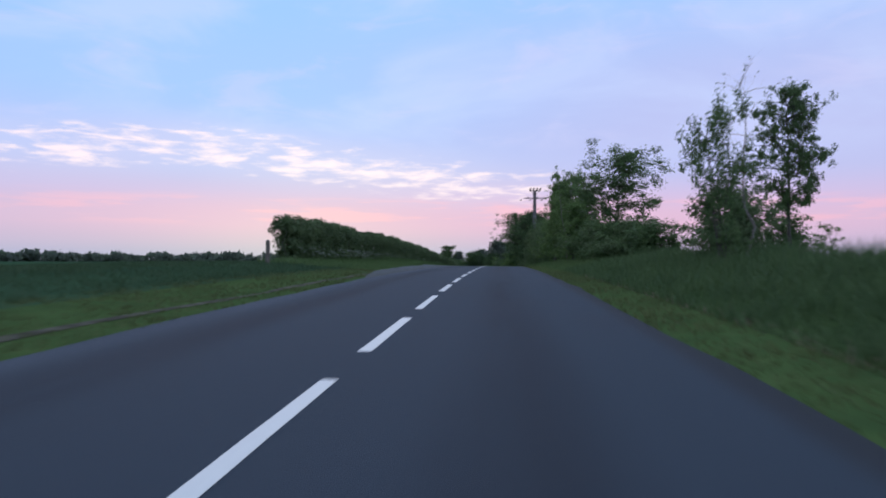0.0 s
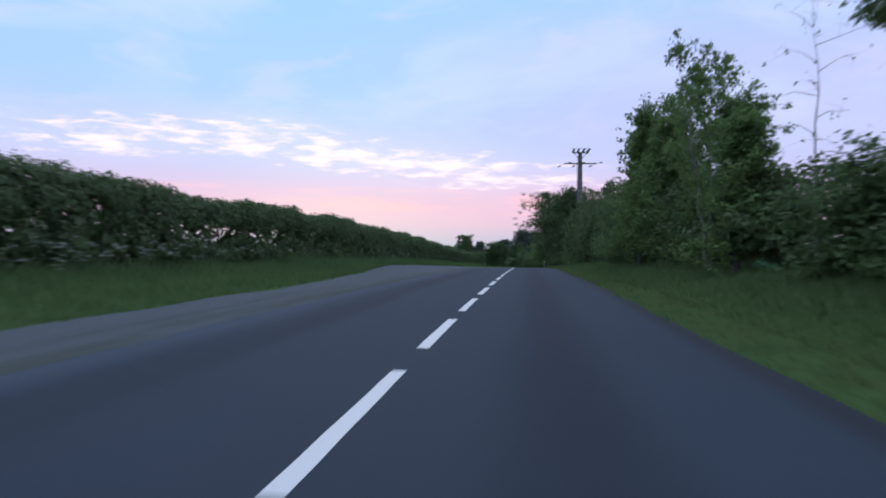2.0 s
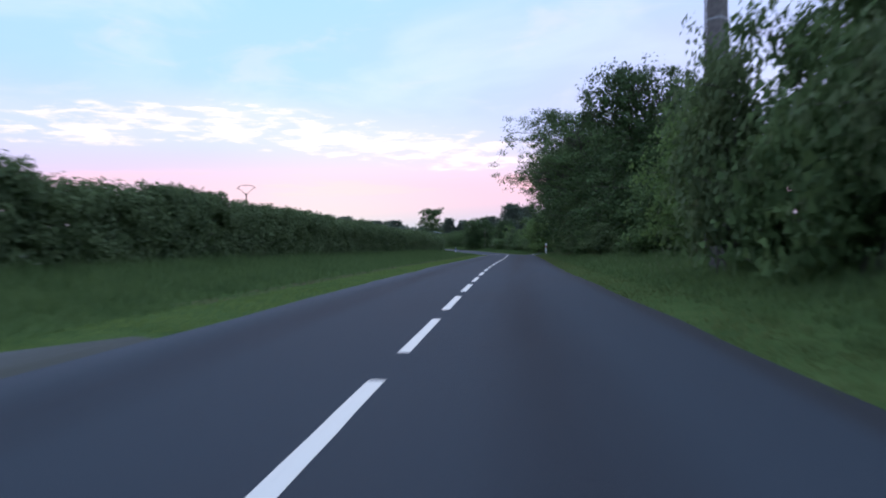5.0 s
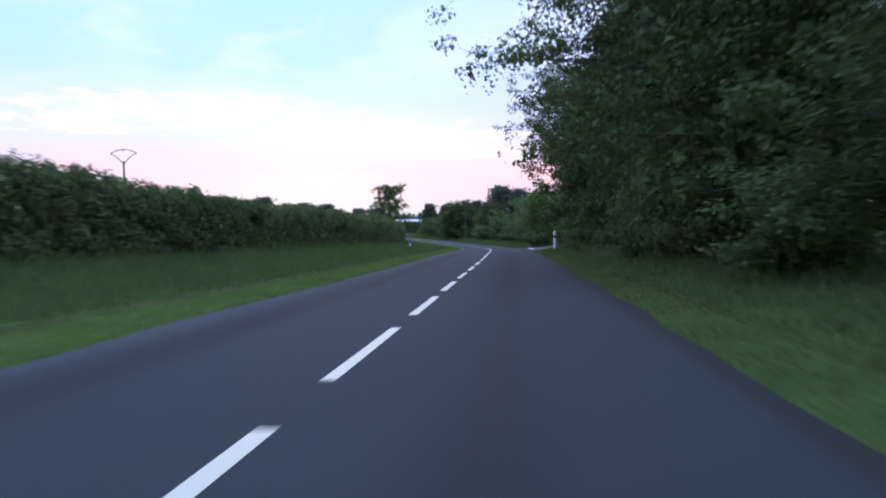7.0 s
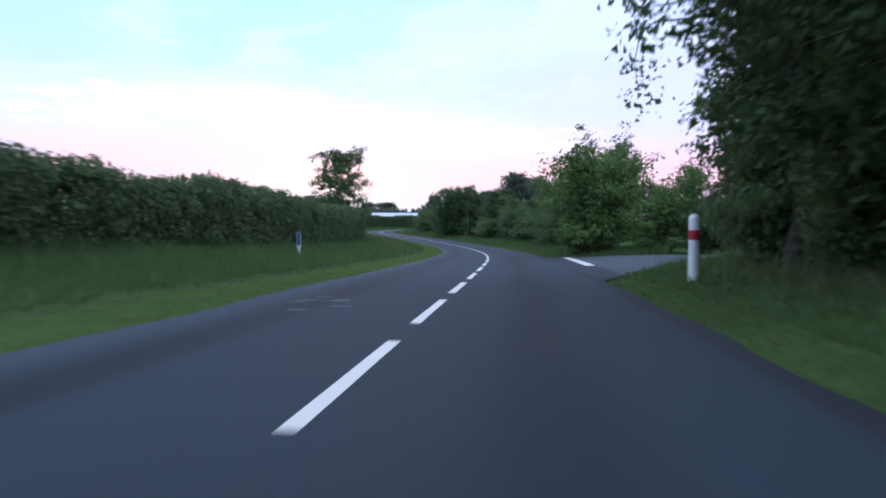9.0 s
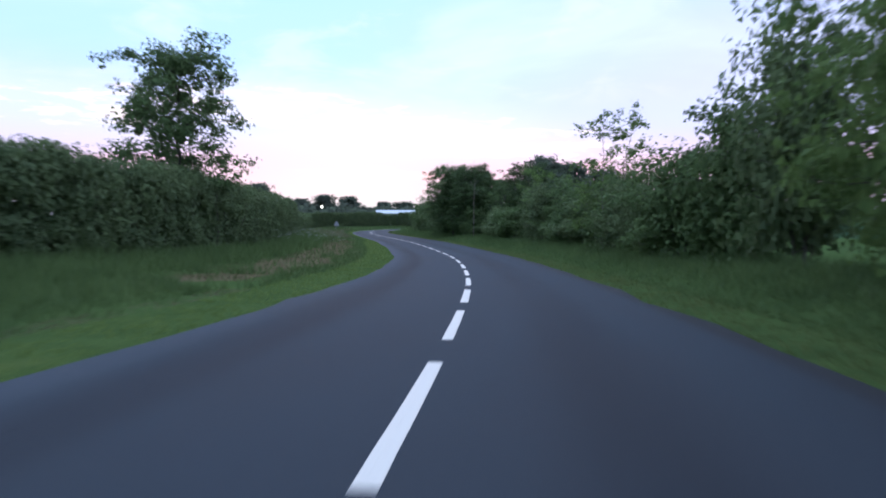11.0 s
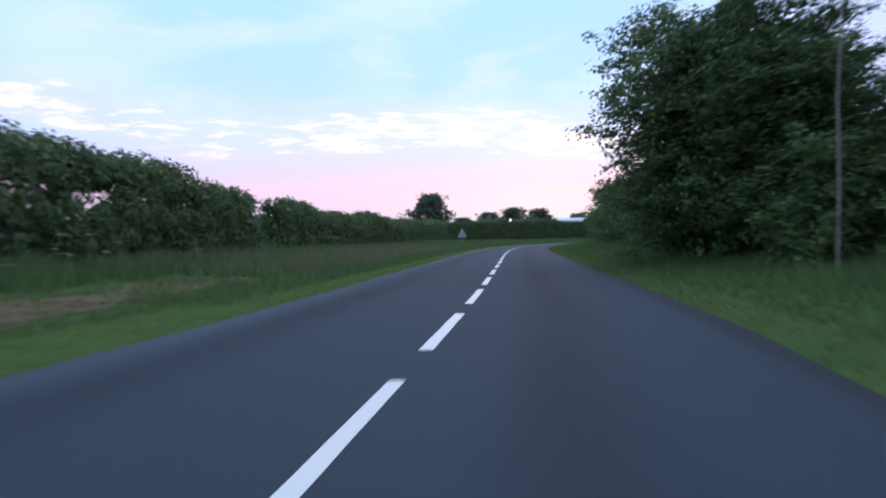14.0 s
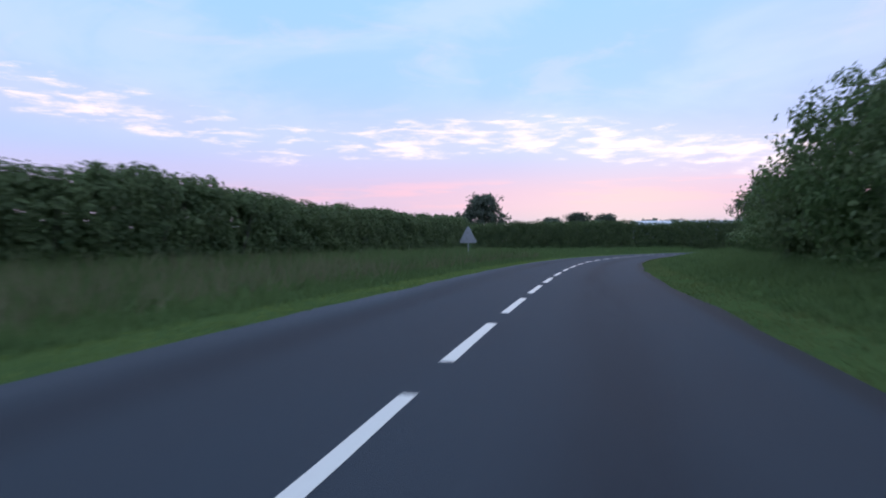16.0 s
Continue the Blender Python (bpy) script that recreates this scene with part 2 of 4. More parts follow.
PAINT = material("road_paint", lambda g: (g.ramp(g.noise(coords(g), 35, 5, 0.75), [(0.28, (0.33, 0.33, 0.33)), (0.45, (0.53, 0.52, 0.495))]), None), 0.6)
SCUFF = material("dusty_scuff", plain((0.062, 0.066, 0.074), 0.3, 30), 0.95)
BARK = material("bark", plain((0.060, 0.052, 0.042), 0.4, 18), 0.9, 0.8)
TWIG = material("pale_bark", plain((0.16, 0.14, 0.12), 0.3, 20), 0.9, 0.5)
CONCRETE = material("weathered_concrete", plain((0.125, 0.112, 0.110), 0.25, 9), 0.9, 0.4)
STEEL = material("galvanised_steel", plain((0.30, 0.31, 0.33), 0.15, 12), 0.5, 0.1, Metallic=0.7)
STEEL_DARK = material("dark_steel", plain((0.075, 0.072, 0.075), 0.2, 12), 0.7, 0.1)
GLASS_INS = material("insulator_glaze", plain((0.07, 0.06, 0.05), 0.2, 30), 0.25)
WHITE = material("white_plastic", plain((0.74, 0.74, 0.73), 0.08, 6), 0.45)
RED = material("red_reflective_band", plain((0.40, 0.022, 0.03), 0.12, 20), 0.35)
BLUE = material("blue_marker", plain((0.025, 0.075, 0.20), 0.2, 10), 0.4)
WOOD = material("weathered_wood", plain((0.13, 0.11, 0.09), 0.35, 15), 0.9, 0.6)
ROOF = material("pale_sheet_roof", plain((0.42, 0.46, 0.52), 0.1, 2), 0.5)
CLADDING = material("barn_cladding", plain((0.30, 0.33, 0.36), 0.1, 2), 0.7)
FLOWER = material("white_umbel", plain((0.27, 0.29, 0.24), 0.2, 40), 0.8)
LEAF_HEDGE = leaf_material("hedge_leaf", (0.054, 0.086, 0.042), (0.138, 0.188, 0.082), 0.38)
LEAF_TREE = leaf_material("tree_leaf", (0.042, 0.078, 0.032), (0.116, 0.180, 0.066), 0.38)
# darkened copy of the tree leaf: shade inside the wood put into the colour
LEAF_SHADED = leaf_material("shaded_wood_leaf", (0.023, 0.048, 0.019), (0.066, 0.110, 0.038), 0.28)
LEAF_LIGHT = leaf_material("light_leaf", (0.058, 0.108, 0.034), (0.155, 0.238, 0.072), 0.42)
# distance haze painted into the leaf: paler, greyer and more translucent
LEAF_HAZED = leaf_material("hazed_leaf", (0.084, 0.104, 0.090), (0.134, 0.160, 0.130), 0.6)
BLADE = leaf_material("grass_blade", (0.050, 0.094, 0.034), (0.116, 0.176, 0.060), 0.36)
BLADE_CROP = leaf_material("crop_blade", (0.026, 0.058, 0.030), (0.056, 0.100, 0.048), 0.3)
BLADE_SHORT = leaf_material("mown_blade", (0.102, 0.160, 0.042), (0.188, 0.258, 0.074), 0.35)
BLADE_VERGE = leaf_material("verge_blade", (0.074, 0.108, 0.038), (0.140, 0.176, 0.062), 0.35)
BLADE_DARK = leaf_material("deep_blade", (0.036, 0.070, 0.030), (0.084, 0.134, 0.050), 0.34)
SEED = leaf_material("seed_head", (0.110, 0.112, 0.062), (0.185, 0.172, 0.105), 0.35)
BLADE_OLIVE = leaf_material("worn_blade", (0.060, 0.076, 0.028), (0.110, 0.124, 0.046), 0.3)
STRAW = leaf_material("straw_blade", (0.115, 0.100, 0.068), (0.23, 0.195, 0.130), 0.25)
HAY = leaf_material("dry_blade", (0.070, 0.056, 0.032), (0.150, 0.118, 0.068), 0.25)


# ---- the line of the road ----
STEP, S0 = 6.0, -9.43
HEAD = [1.1, 1.1, 1.1, 1.2, 1.3, 1.1, 1.0, 1.1, 1.2, 0.8, 0.8, 0.9, 1.0, 0.9, 0.7, 1.0, 1.4, 1.7, 1.8, 1.7, 1.4, 1.1, 0.5, 0.3, 1.0, 0.6, 0.5, 0.8, 1.2, 1.4, 1.5, 1.8, 2.3, 3.1, 4.1, 5.2, 6.6, 8.4, 9.9, 12.0, 14.9, 15.6, 17.1, 18.0, 18.5, 19.7, 19.6, 19.7, 20.0, 19.6, 19.0, 18.6, 18.0, 17.0, 15.4, 13.3, 10.8, 8.0, 5.0, 2.0, -1.0, -4.0, -7.0, -10.0]
SLOPE = [3.97, 3.44, 2.91, 2.43, 1.94, 1.44, 1.07, 0.8, 0.54, 0.55, 0.19, -0.28, -0.54, -0.66, -0.78, -1.03, -1.41, -1.69, -1.9, -2.03, -2.06, -2.0, -1.88, -2.02, -2.4, -2.29, -1.92, -1.96, -2.11, -2.44, -2.78, -2.93, -2.99, -2.97, -2.9, -2.82, -2.78, -2.42, -1.53, -1.11, -0.8, -0.51, 0.03, 0.09, -0.04, -0.44, -0.24, -0.38, -0.36, -0.05, -0.21, -0.3, -0.3, -0.2, 0.0]
SMIN, SMAX = -60.0, 420.0
_S = np.arange(SMIN, SMAX + 0.1, 1.0)
_TH = np.radians(np.interp(_S, S0 + STEP * np.arange(len(HEAD)), HEAD))
_SL = np.interp(_S, S0 + STEP * np.arange(len(SLOPE)), SLOPE) / 100


def _sum(v):
    out = np.concatenate([[0.0], np.cumsum((v[1:] + v[:-1]) / 2)])
    return out - np.interp(0.0, _S, out)


_X, _Y, _Z = _sum(-np.sin(_TH)), _sum(np.cos(_TH)), _sum(_SL)
EDGE_L, EDGE_R = -2.98, 3.15


def heading(s):
    return np.interp(s, _S, _TH)


def plan(s, lat):
    """World x and y of a place s metres along the road and lat metres to its right."""
    th = heading(s)
    return np.interp(s, _S, _X) + lat * np.cos(th), np.interp(s, _S, _Y) + lat * np.sin(th)


def road_z(s):
    return np.interp(s, _S, _Z)


def ground_z(s, lat):
    """Height of verge and field."""
    lat = np.asarray(lat, float)
    left = np.interp(-lat, [0, 2.8, 3.1, 4.5, 7.0, 9.5, 14, 45], [-0.08, -0.08, -0.02, 0.02, 0.12, 0.30, 0.25, 0.1])
    right = np.interp(lat, [0, 2.95, 3.3, 4.2, 5.5, 8.0, 14, 45], [-0.08, -0.08, -0.02, 0.04, 0.20, 0.35, 0.35, 0.2])
    return road_z(s) + np.where(lat < 0, left, right)


def place(s, lat, dz=0.0):
    x, y = plan(s, lat)
    return Vector((float(x), float(y), float(ground_z(s, lat)) + dz))


def mesh_of(name, verts, faces, mat, uv=None, smooth=False):
    """A mesh from numpy arrays; faces all have the same number of corners."""
    verts, faces = np.asarray(verts, np.float32), np.asarray(faces, np.int32)
    me = bpy.data.meshes.new(name)
    n, k = faces.shape
    me.vertices.add(len(verts)), me.loops.add(n * k), me.polygons.add(n)
    me.vertices.foreach_set("co", verts.ravel())
    me.loops.foreach_set("vertex_index", faces.ravel())
    me.polygons.foreach_set("loop_start", np.arange(0, n * k, k, dtype=np.int32))
    me.polygons.foreach_set("use_smooth", np.full(n, smooth, bool))
    me.materials.append(mat)
    if uv is not None:
        layer = me.uv_layers.new(name="road")
        layer.data.foreach_set("uv", np.asarray(uv, np.float32)[faces.ravel()].ravel())
    me.update(calc_edges=True)
    return me


def grid_faces(rows, cols):
    i, j = np.meshgrid(np.arange(rows - 1), np.arange(cols - 1), indexing="ij")
    a = (i * cols + j).ravel()
    return np.stack([a, a + 1, a + cols + 1, a + cols], 1)


def part(name, data, parent, label=""):
    ob = new(name, data)
    ob.parent = parent
    if label:
        ob["label"] = label
    return ob


def strip(name, ss, lats, mat, lift, on_road=False):
    """A sheet along the road: lats is an array (rows, cols) of offsets."""
    s = np.repeat(ss[:, None], lats.shape[1], 1)
    x, y = plan(s, lats)
    z = (road_z(s) if on_road else ground_z(s, lats)) + lift
    return mesh_of(name, np.stack([x, y, z], -1).reshape(-1, 3), grid_faces(*lats.shape), mat, np.stack([lats, s], -1).reshape(-1, 2), True)


rng = np.random.default_rng(7)


def wobble(ss, amp, wave, seed):
    r = np.random.default_rng(seed)
    knots = np.arange(ss[0] - wave, ss[-1] + 2 * wave, wave)
    return np.interp(ss, knots, r.normal(0, amp, len(knots)))


# ---- ground: verge and field strip, widening to the horizon ----
def build_ground():
    ss = np.arange(SMIN, SMAX + 0.1, 2.0)
    cols = np.array([-45, -30, -20, -14, -11.5, -9.5, -8.2, -7, -5.7, -4.5, -4, -3.5, -3.1, -2.8, 0, 2.95, 3.3, 3.7, 4.2, 4.8, 5.5, 6.7, 8, 11, 14, 20, 30, 45], float)
    s, lat = np.meshgrid(ss, cols, indexing="ij")
    x, y = plan(s, lat)
    bumps = np.array([noise.noise((a * 0.35, b * 0.35, 0)) for a, b in zip(x.ravel(), y.ravel())]).reshape(x.shape)
    z = ground_z(s, lat) + 0.06 * bumps * np.clip((np.abs(lat) - 8.0) / 2, 0, 1)
    v = np.stack([x, y, z], -1).reshape(-1, 3)
    f = grid_faces(*x.shape)
    nr, nc = x.shape
    idx = np.arange(nr * nc).reshape(nr, nc)
    loop = np.concatenate([idx[0, :-1], idx[:-1, -1], idx[-1, :0:-1], idx[:0:-1, 0]])
    centre = v.mean(0)
    rings, ring_faces, prev = [v], [f], loop
    base = v[loop]
    for far, blend in ((1.15, 0.2), (1.6, 0.6), (2.6, 1), (5, 1), (9, 1), (16, 1)):
        ring = centre + (base - centre) * far
        ring[:, 2] = base[:, 2] * (1 - blend) + blend * -1.2
        start = sum(len(r) for r in rings)
        cur = start + np.arange(len(loop))
        rings.append(ring)
        ring_faces.append(np.stack([prev, np.roll(prev, -1), np.roll(cur, -1), cur], 1)[:, ::-1])
        prev = cur
    me = mesh_of("ground", np.concatenate(rings), np.concatenate(ring_faces), TURF, None, True)
    me.materials.append(CROP)
    crop_face = np.ones(len(me.polygons), np.int32)
    inner = np.repeat(((cols[:-1] > -7) & (cols[1:] < 12))[None], nr - 1, 0)
    inner |= (ss[:-1, None] > 30) & (cols[:-1] > -14)[None]
    crop_face[:len(f)] = ~inner.ravel()
    me.polygons.foreach_set("material_index", crop_face)
    tagged(new("ground", me), "grassy verges and flat green fields beside the road", "ground", kind="structure")


build_ground()


def build_road():
    ss = np.arange(SMIN, SMAX + 0.1, 1.0)
    cols = np.array([EDGE_L, -2.6, -1.9, -1.2, -0.5, 0.0, 0.5, 1.2, 1.9, 2.6, EDGE_R])
    lats = np.repeat(cols[None], len(ss), 0)
    lats[:, 0] += wobble(ss, 0.05, 1.6, 3)
    lats[:, -1] += wobble(ss, 0.05, 1.6, 4)
    road = tagged(new("road", strip("road", ss, lats, ASPHALT, 0.0, True)), "dark grey two-lane asphalt road with a dashed centre line", "road", kind="structure")
    # dashes of three metres with gaps of a third of that
    for n in range(-4, 90):
        a = n * 4.333
        w = 0.062 + 0.004 * math.sin(n * 2.3)
        ds = np.linspace(a, a + 3.0, 7)
        lat = np.repeat(np.array([[-w, 0.0, w]]), 7, 0) + wobble(ds, 0.0015, 0.5, 100 + n)[:, None]
        part("road_dash", strip("road_dash", ds, lat, PAINT, 0.004, True), road)
    return road


ROAD = build_road()

# gravel lay-by on the far side
def build_layby():
    ss = np.arange(12.0, 92.1, 1.0)
    inner = np.full(len(ss), -2.88) + wobble(ss, 0.06, 2.0, 11)
    outer = np.interp(ss, [12, 17, 22, 26, 30, 40, 52, 60, 68, 76, 84, 89, 92], [-2.95, -3.0, -3.25, -3.75, -4.25, -4.55, -4.9, -5.6, -6.7, -7.6, -7.0, -4.6, -3.1]) + wobble(ss, 0.12, 2.5, 12)
    f = np.array([[0, 0.03, 0.08, 0.2, 0.4, 0.7, 1]])
    lats = inner[:, None] * (1 - f) + outer[:, None] * f
    tagged(new("gravel_layby", strip("gravel_layby", ss, lats, GRAVEL, 0.04)), "grey gravel lay-by along the edge of the road", "lay-by", kind="structure")
    # trodden track through the grass leading to it
    ss = np.arange(-14.0, 27.1, 1.0)
    mid = np.interp(ss, [-14, 4, 12, 20, 27], [-4.4, -3.9, -3.62, -3.7, -4.0])
    lats = mid[:, None] + np.array([[-0.11, 0, 0.11]]) * (1 + wobble(ss, 0.25, 1.5, 14))[:, None] + wobble(ss, 0.05, 2.0, 13)[:, None]
    tagged(new("dirt_track", strip("dirt_track", ss, lats, TRACK, 0.008)), "narrow grey wheel track worn in the grass", "track", kind="structure")


build_layby()


def build_scuffs():
    r = np.random.default_rng(17)
    for k in range(7):
        s, lat = 167.0 + r.uniform(-1.2, 1.2), -1.5 + r.uniform(-0.6, 0.6)
        n = 9
        ang = np.linspace(0, 2 * math.pi, n, endpoint=False)
        rad = r.uniform(0.05, 0.14, n)
        x, y = plan(s + np.sin(ang) * rad * 0.8, lat + np.cos(ang) * rad * 1.6)
        me = bpy.data.meshes.new("pale_scuff")
        me.from_pydata([(float(p), float(q), float(road_z(s)) + 0.005) for p, q in zip(x, y)], [], [tuple(range(n))])
        me.materials.append(SCUFF)
        part("pale_scuff", me, ROAD, "pale dusty scuff on the asphalt")


build_scuffs()


# side road that joins from the right, with its broad give-way line
def build_side_road():
    out = np.linspace(3.0, 60.0, 40)
    near = np.interp(out, [3.0, 4.0, 6.0, 9.0, 60], [173.0, 175.8, 178.6, 180.0, 182.0])
    far = np.interp(out, [3.0, 4.2, 6.5, 10.0, 60], [196.5, 192.5, 189.0, 187.0, 189.0])
    f = np.linspace(0, 1, 8)[None]
    s = near[:, None] * (1 - f) + far[:, None] * f
    lat = np.repeat(out[:, None], 8, 1)
    x, y = plan(s, lat)
    z = np.maximum(road_z(s) - 0.004, ground_z(s, lat) + 0.02)
    z[:1] = road_z(s[:1]) - 0.004
    ob = new("side_road", mesh_of("side_road", np.stack([x, y, z], -1).reshape(-1, 3), grid_faces(*x.shape)[:, ::-1], OLD_ASPHALT, np.stack([s * 0.2 + 20, lat], -1).reshape(-1, 2), True))
    tagged(ob, "narrow grey asphalt side road joining at the bend", "side road", kind="structure")
    ds = np.linspace(181.5, 192.5, 12)
    edge = np.interp(ds, [181.5, 192.5], [3.75, 3.95])
    x, y = plan(np.repeat(ds[:, None], 2, 1), edge[:, None] + np.array([[-0.17, 0.17]]))
    z = np.maximum(road_z(ds)[:, None], ground_z(ds[:, None], edge[:, None] + np.array([[-0.17, 0.17]])) + 0.024) + 0.03
    part("give_way_line", mesh_of("give_way_line", np.stack([x, y, z], -1).reshape(-1, 3), grid_faces(*x.shape), PAINT), ob, "broad white give-way line")


build_side_road()


# bare bank of dry mown grass
def build_bank():
    ss = np.arange(206.0, 262.1, 0.5)
    a = np.interp(ss, [206, 212, 225, 240, 254, 262], [-6.2, -5.0, -4.7, -4.6, -5.0, -6.0]) + wobble(ss, 0.20, 1.1, 21) + wobble(ss, 0.10, 0.5, 23)
    b = np.interp(ss, [206, 212, 225, 240, 254, 262], [-6.6, -7.4, -7.9, -7.8, -7.4, -6.4]) + wobble(ss, 0.3, 1.6, 22)
    f = np.linspace(0, 1, 5)[None]
    lats = a[:, None] * (1 - f) + b[:, None] * f
    tagged(new("bare_bank", strip("bare_bank", ss, lats, SOIL, 0.006)), "bare brown bank of dry mown grass", "bank", kind="structure")


build_bank()


# ---- foliage ----
def leaves(centres, size, r, facing=None):
    """Small pointed leaves at the given places: vertices and triangles. facing: the way each one's upper side looks."""
    n = len(centres)
    q = r.normal(size=(n, 3))
    if facing is None:
        q[:, 2] += 0.6
    else:
        q = facing / (np.linalg.norm(facing, axis=1)[:, None] + 1e-9) + 0.42 * q
    d = r.normal(size=(n, 3))
    w = np.cross(d, q)
    w /= np.linalg.norm(w, axis=1)[:, None] + 1e-9
    d = np.cross(q, w)
    d /= np.linalg.norm(d, axis=1)[:, None] + 1e-9
    L = size * r.uniform(0.6, 1.35, (n, 1))
    W = L * r.uniform(0.30, 0.48, (n, 1))
    v = np.stack([centres - d * L * 0.45 - w * W, centres - d * L * 0.45 + w * W, centres + d * L * 0.55], 1)
    return v.reshape(-1, 3), np.arange(3 * n).reshape(n, 3)


def tube(path, radii, sides=5):
    """A tapered tube along a path."""
    path, radii = np.asarray(path, float), np.asarray(radii, float)
    t = np.gradient(path, axis=0)
    t /= np.linalg.norm(t, axis=1)[:, None] + 1e-9
    ref = np.where(np.abs(t[:, 2:3]) > 0.9, np.array([[1.0, 0, 0]]), np.array([[0, 0, 1.0]]))
    u = np.cross(t, ref)
    u /= np.linalg.norm(u, axis=1)[:, None] + 1e-9
    w = np.cross(t, u)
    a = np.arange(sides) * 2 * math.pi / sides
    v = path[:, None] + radii[:, None, None] * (np.cos(a)[None, :, None] * u[:, None] + np.sin(a)[None, :, None] * w[:, None])
    n = len(path)
    i, j = np.meshgrid(np.arange(n - 1), np.arange(sides), indexing="ij")
    k = (j + 1) % sides
    f = np.stack([i * sides + j, i * sides + k, (i + 1) * sides + k, (i + 1) * sides + j], -1).reshape(-1, 4)
    return v.reshape(-1, 3), f


def joined(pieces):
    vs, fs, n = [], [], 0
    for v, f in pieces:
        vs.append(v), fs.append(f + n)
        n += len(v)
    return np.concatenate(vs), np.concatenate(fs)


def bent(a, b, r, sag=0.1, n=5, crook=0.05):
    """A slightly crooked path from a to b."""
    f = np.linspace(0, 1, n)[:, None]
    p = a * (1 - f) + b * f
    ln = np.linalg.norm(b - a)
    p[1:-1] += r.normal(0, crook * ln, (n - 2, 3))
    p[:, 2] += sag * ln * np.sin(f[:, 0] * math.pi)
    return p


def crown_radius(shape, f):
    """Width of the crown by height fraction f of the crown."""
    if shape == "round":
        return np.sqrt(np.clip(1 - (2 * f - 0.9) ** 2 / 1.25, 0.03, 1))
    if shape == "dome":
        return np.sqrt(np.clip(1.0 - (1.05 * f) ** 2.4, 0.03, 1)) * np.clip(0.8 + 2 * f, 0, 1)
    if shape == "column":
        return np.clip(0.55 + 0.45 * np.sin(f * 2.4), 0.1, 1) * np.clip((1.03 - f) * 4, 0.15, 1)
    if shape == "cone":
        return np.clip(1.05 - f, 0.08, 1) ** 0.8
    return np.clip(1.1 - 0.55 * f, 0.1, 1) * np.clip((1.04 - f) * 5, 0.2, 1)  # wall of leaves to the ground


def grow_tree(height, radius, bare, shape, count, size, seed, trunk=0.0, limbs=26, stems=1, spread=0.32, core=0.0):
    """Wood and leaf arrays of a tree: bare is the height of clear trunk."""
    r = np.random.default_rng(seed)
    wood, tips = [], []
    trunk = trunk or height * 0.016
    for k in range(stems):
        lean = np.clip(r.normal(0, 0.035 if stems == 1 else 0.15, 2), -0.2, 0.2) * height
        foot = np.array([*(r.normal(0, 0.25, 2) * (stems > 1)), -0.25])
        top = np.array([lean[0], lean[1], height * r.uniform(0.8, 0.95)])
        path = bent(foot, top, r, 0.0, 9, 0.014)
        wood.append(tube(path, np.linspace(trunk, trunk * 0.12, 9) * (1 if stems == 1 else 0.7), 7))
        for m in range(max(4, limbs // stems)):
            f = (m + r.uniform(0, 1)) / max(4, limbs // stems)
            z = bare + (height - bare) * (0.02 + 0.93 * f)
            g = np.clip((z + 0.25) / (top[2] + 0.25) * 8, 0, 7.99)
            i = int(g)
            a = path[i] * (1 - (g - i)) + path[i + 1] * (g - i)
            az = m * 2.4 + r.normal(0, 0.5)
            out = radius * crown_radius(shape, f) * r.uniform(0.55, 1.12)
            end = np.array([a[0] + math.cos(az) * out, a[1] + math.sin(az) * out, z + out * r.uniform(-0.05, 0.45)])
            far = math.hypot(end[0], end[1])
            if far > radius * 1.02:
                end[:2] *= radius * 1.02 / far
            if end[2] > height:
                end[2] = height - r.uniform(0, 0.4)
            end[2] = max(end[2], 0.25)
            a[2] = max(0.1, min(a[2], end[2] - 0.15 * out))
            lp = bent(a, end, r, 0.06, 6)
            wood.append(tube(lp[[0, 2, 4, 5]], np.linspace(trunk * 0.26, trunk * 0.05, 4), 3))
            for _ in range(4 if stems == 1 else 3):
                q = lp[r.integers(2, 6)]
                tip = q + r.normal(0, 1, 3) * np.array([1, 1, 0.8]) * radius * 0.24
                tip[2] = max(tip[2], 0.15)
                if stems == 1:
                    tip[2] = min(tip[2], height - r.uniform(0, 0.25))
                twig = bent(q, tip, r, 0.03, 3)
                if core < 0.3:
                    wood.append(tube(twig, np.linspace(trunk * 0.10, trunk * 0.025, 3), 3))
                tips += [tip, (tip + q) / 2]
            tips.append(end)
    tips = np.array(tips)
    # clumps of leaves round the ends of the twigs, each leaf facing out and up
    which = r.integers(0, len(tips), count)
    swell = r.uniform(0.55, 1.35, len(tips))[which, None]
    d = r.normal(0, 1, (count, 3))
    d /= np.linalg.norm(d, axis=1)[:, None]
    k = r.uniform(0.15, 1.0, (count, 1)) ** 0.6
    c = tips[which] + d * np.array([1, 1, 0.75]) * radius * spread * 1.15 * k * swell
    out = c - np.array([0, 0, height * 0.45])
    facing = d + 0.55 * out / (np.linalg.norm(out, axis=1)[:, None] + 1e-9) + np.array([0, 0, 0.45])
    c[:, 2] = np.abs(c[:, 2] - 0.05) + 0.05
    sizes = np.full((count, 1), size) * (1.3 - 0.4 * k)
    if core:
        n = int(count * core)
        inner = tips[r.integers(0, len(tips), n)] * np.array([0.58, 0.58, 0.92]) + r.normal(0, 0.05 * radius, (n, 3))
        inner[:, 2] = np.abs(inner[:, 2]) * r.uniform(0.5, 1.0, n) + 0.1
        c, sizes, facing = np.concatenate([c, inner]), np.concatenate([sizes, np.full((n, 1), size * 1.6)]), np.concatenate([facing, r.normal(0, 1, (n, 3))])
    return joined(wood), leaves(c, sizes, r, facing)


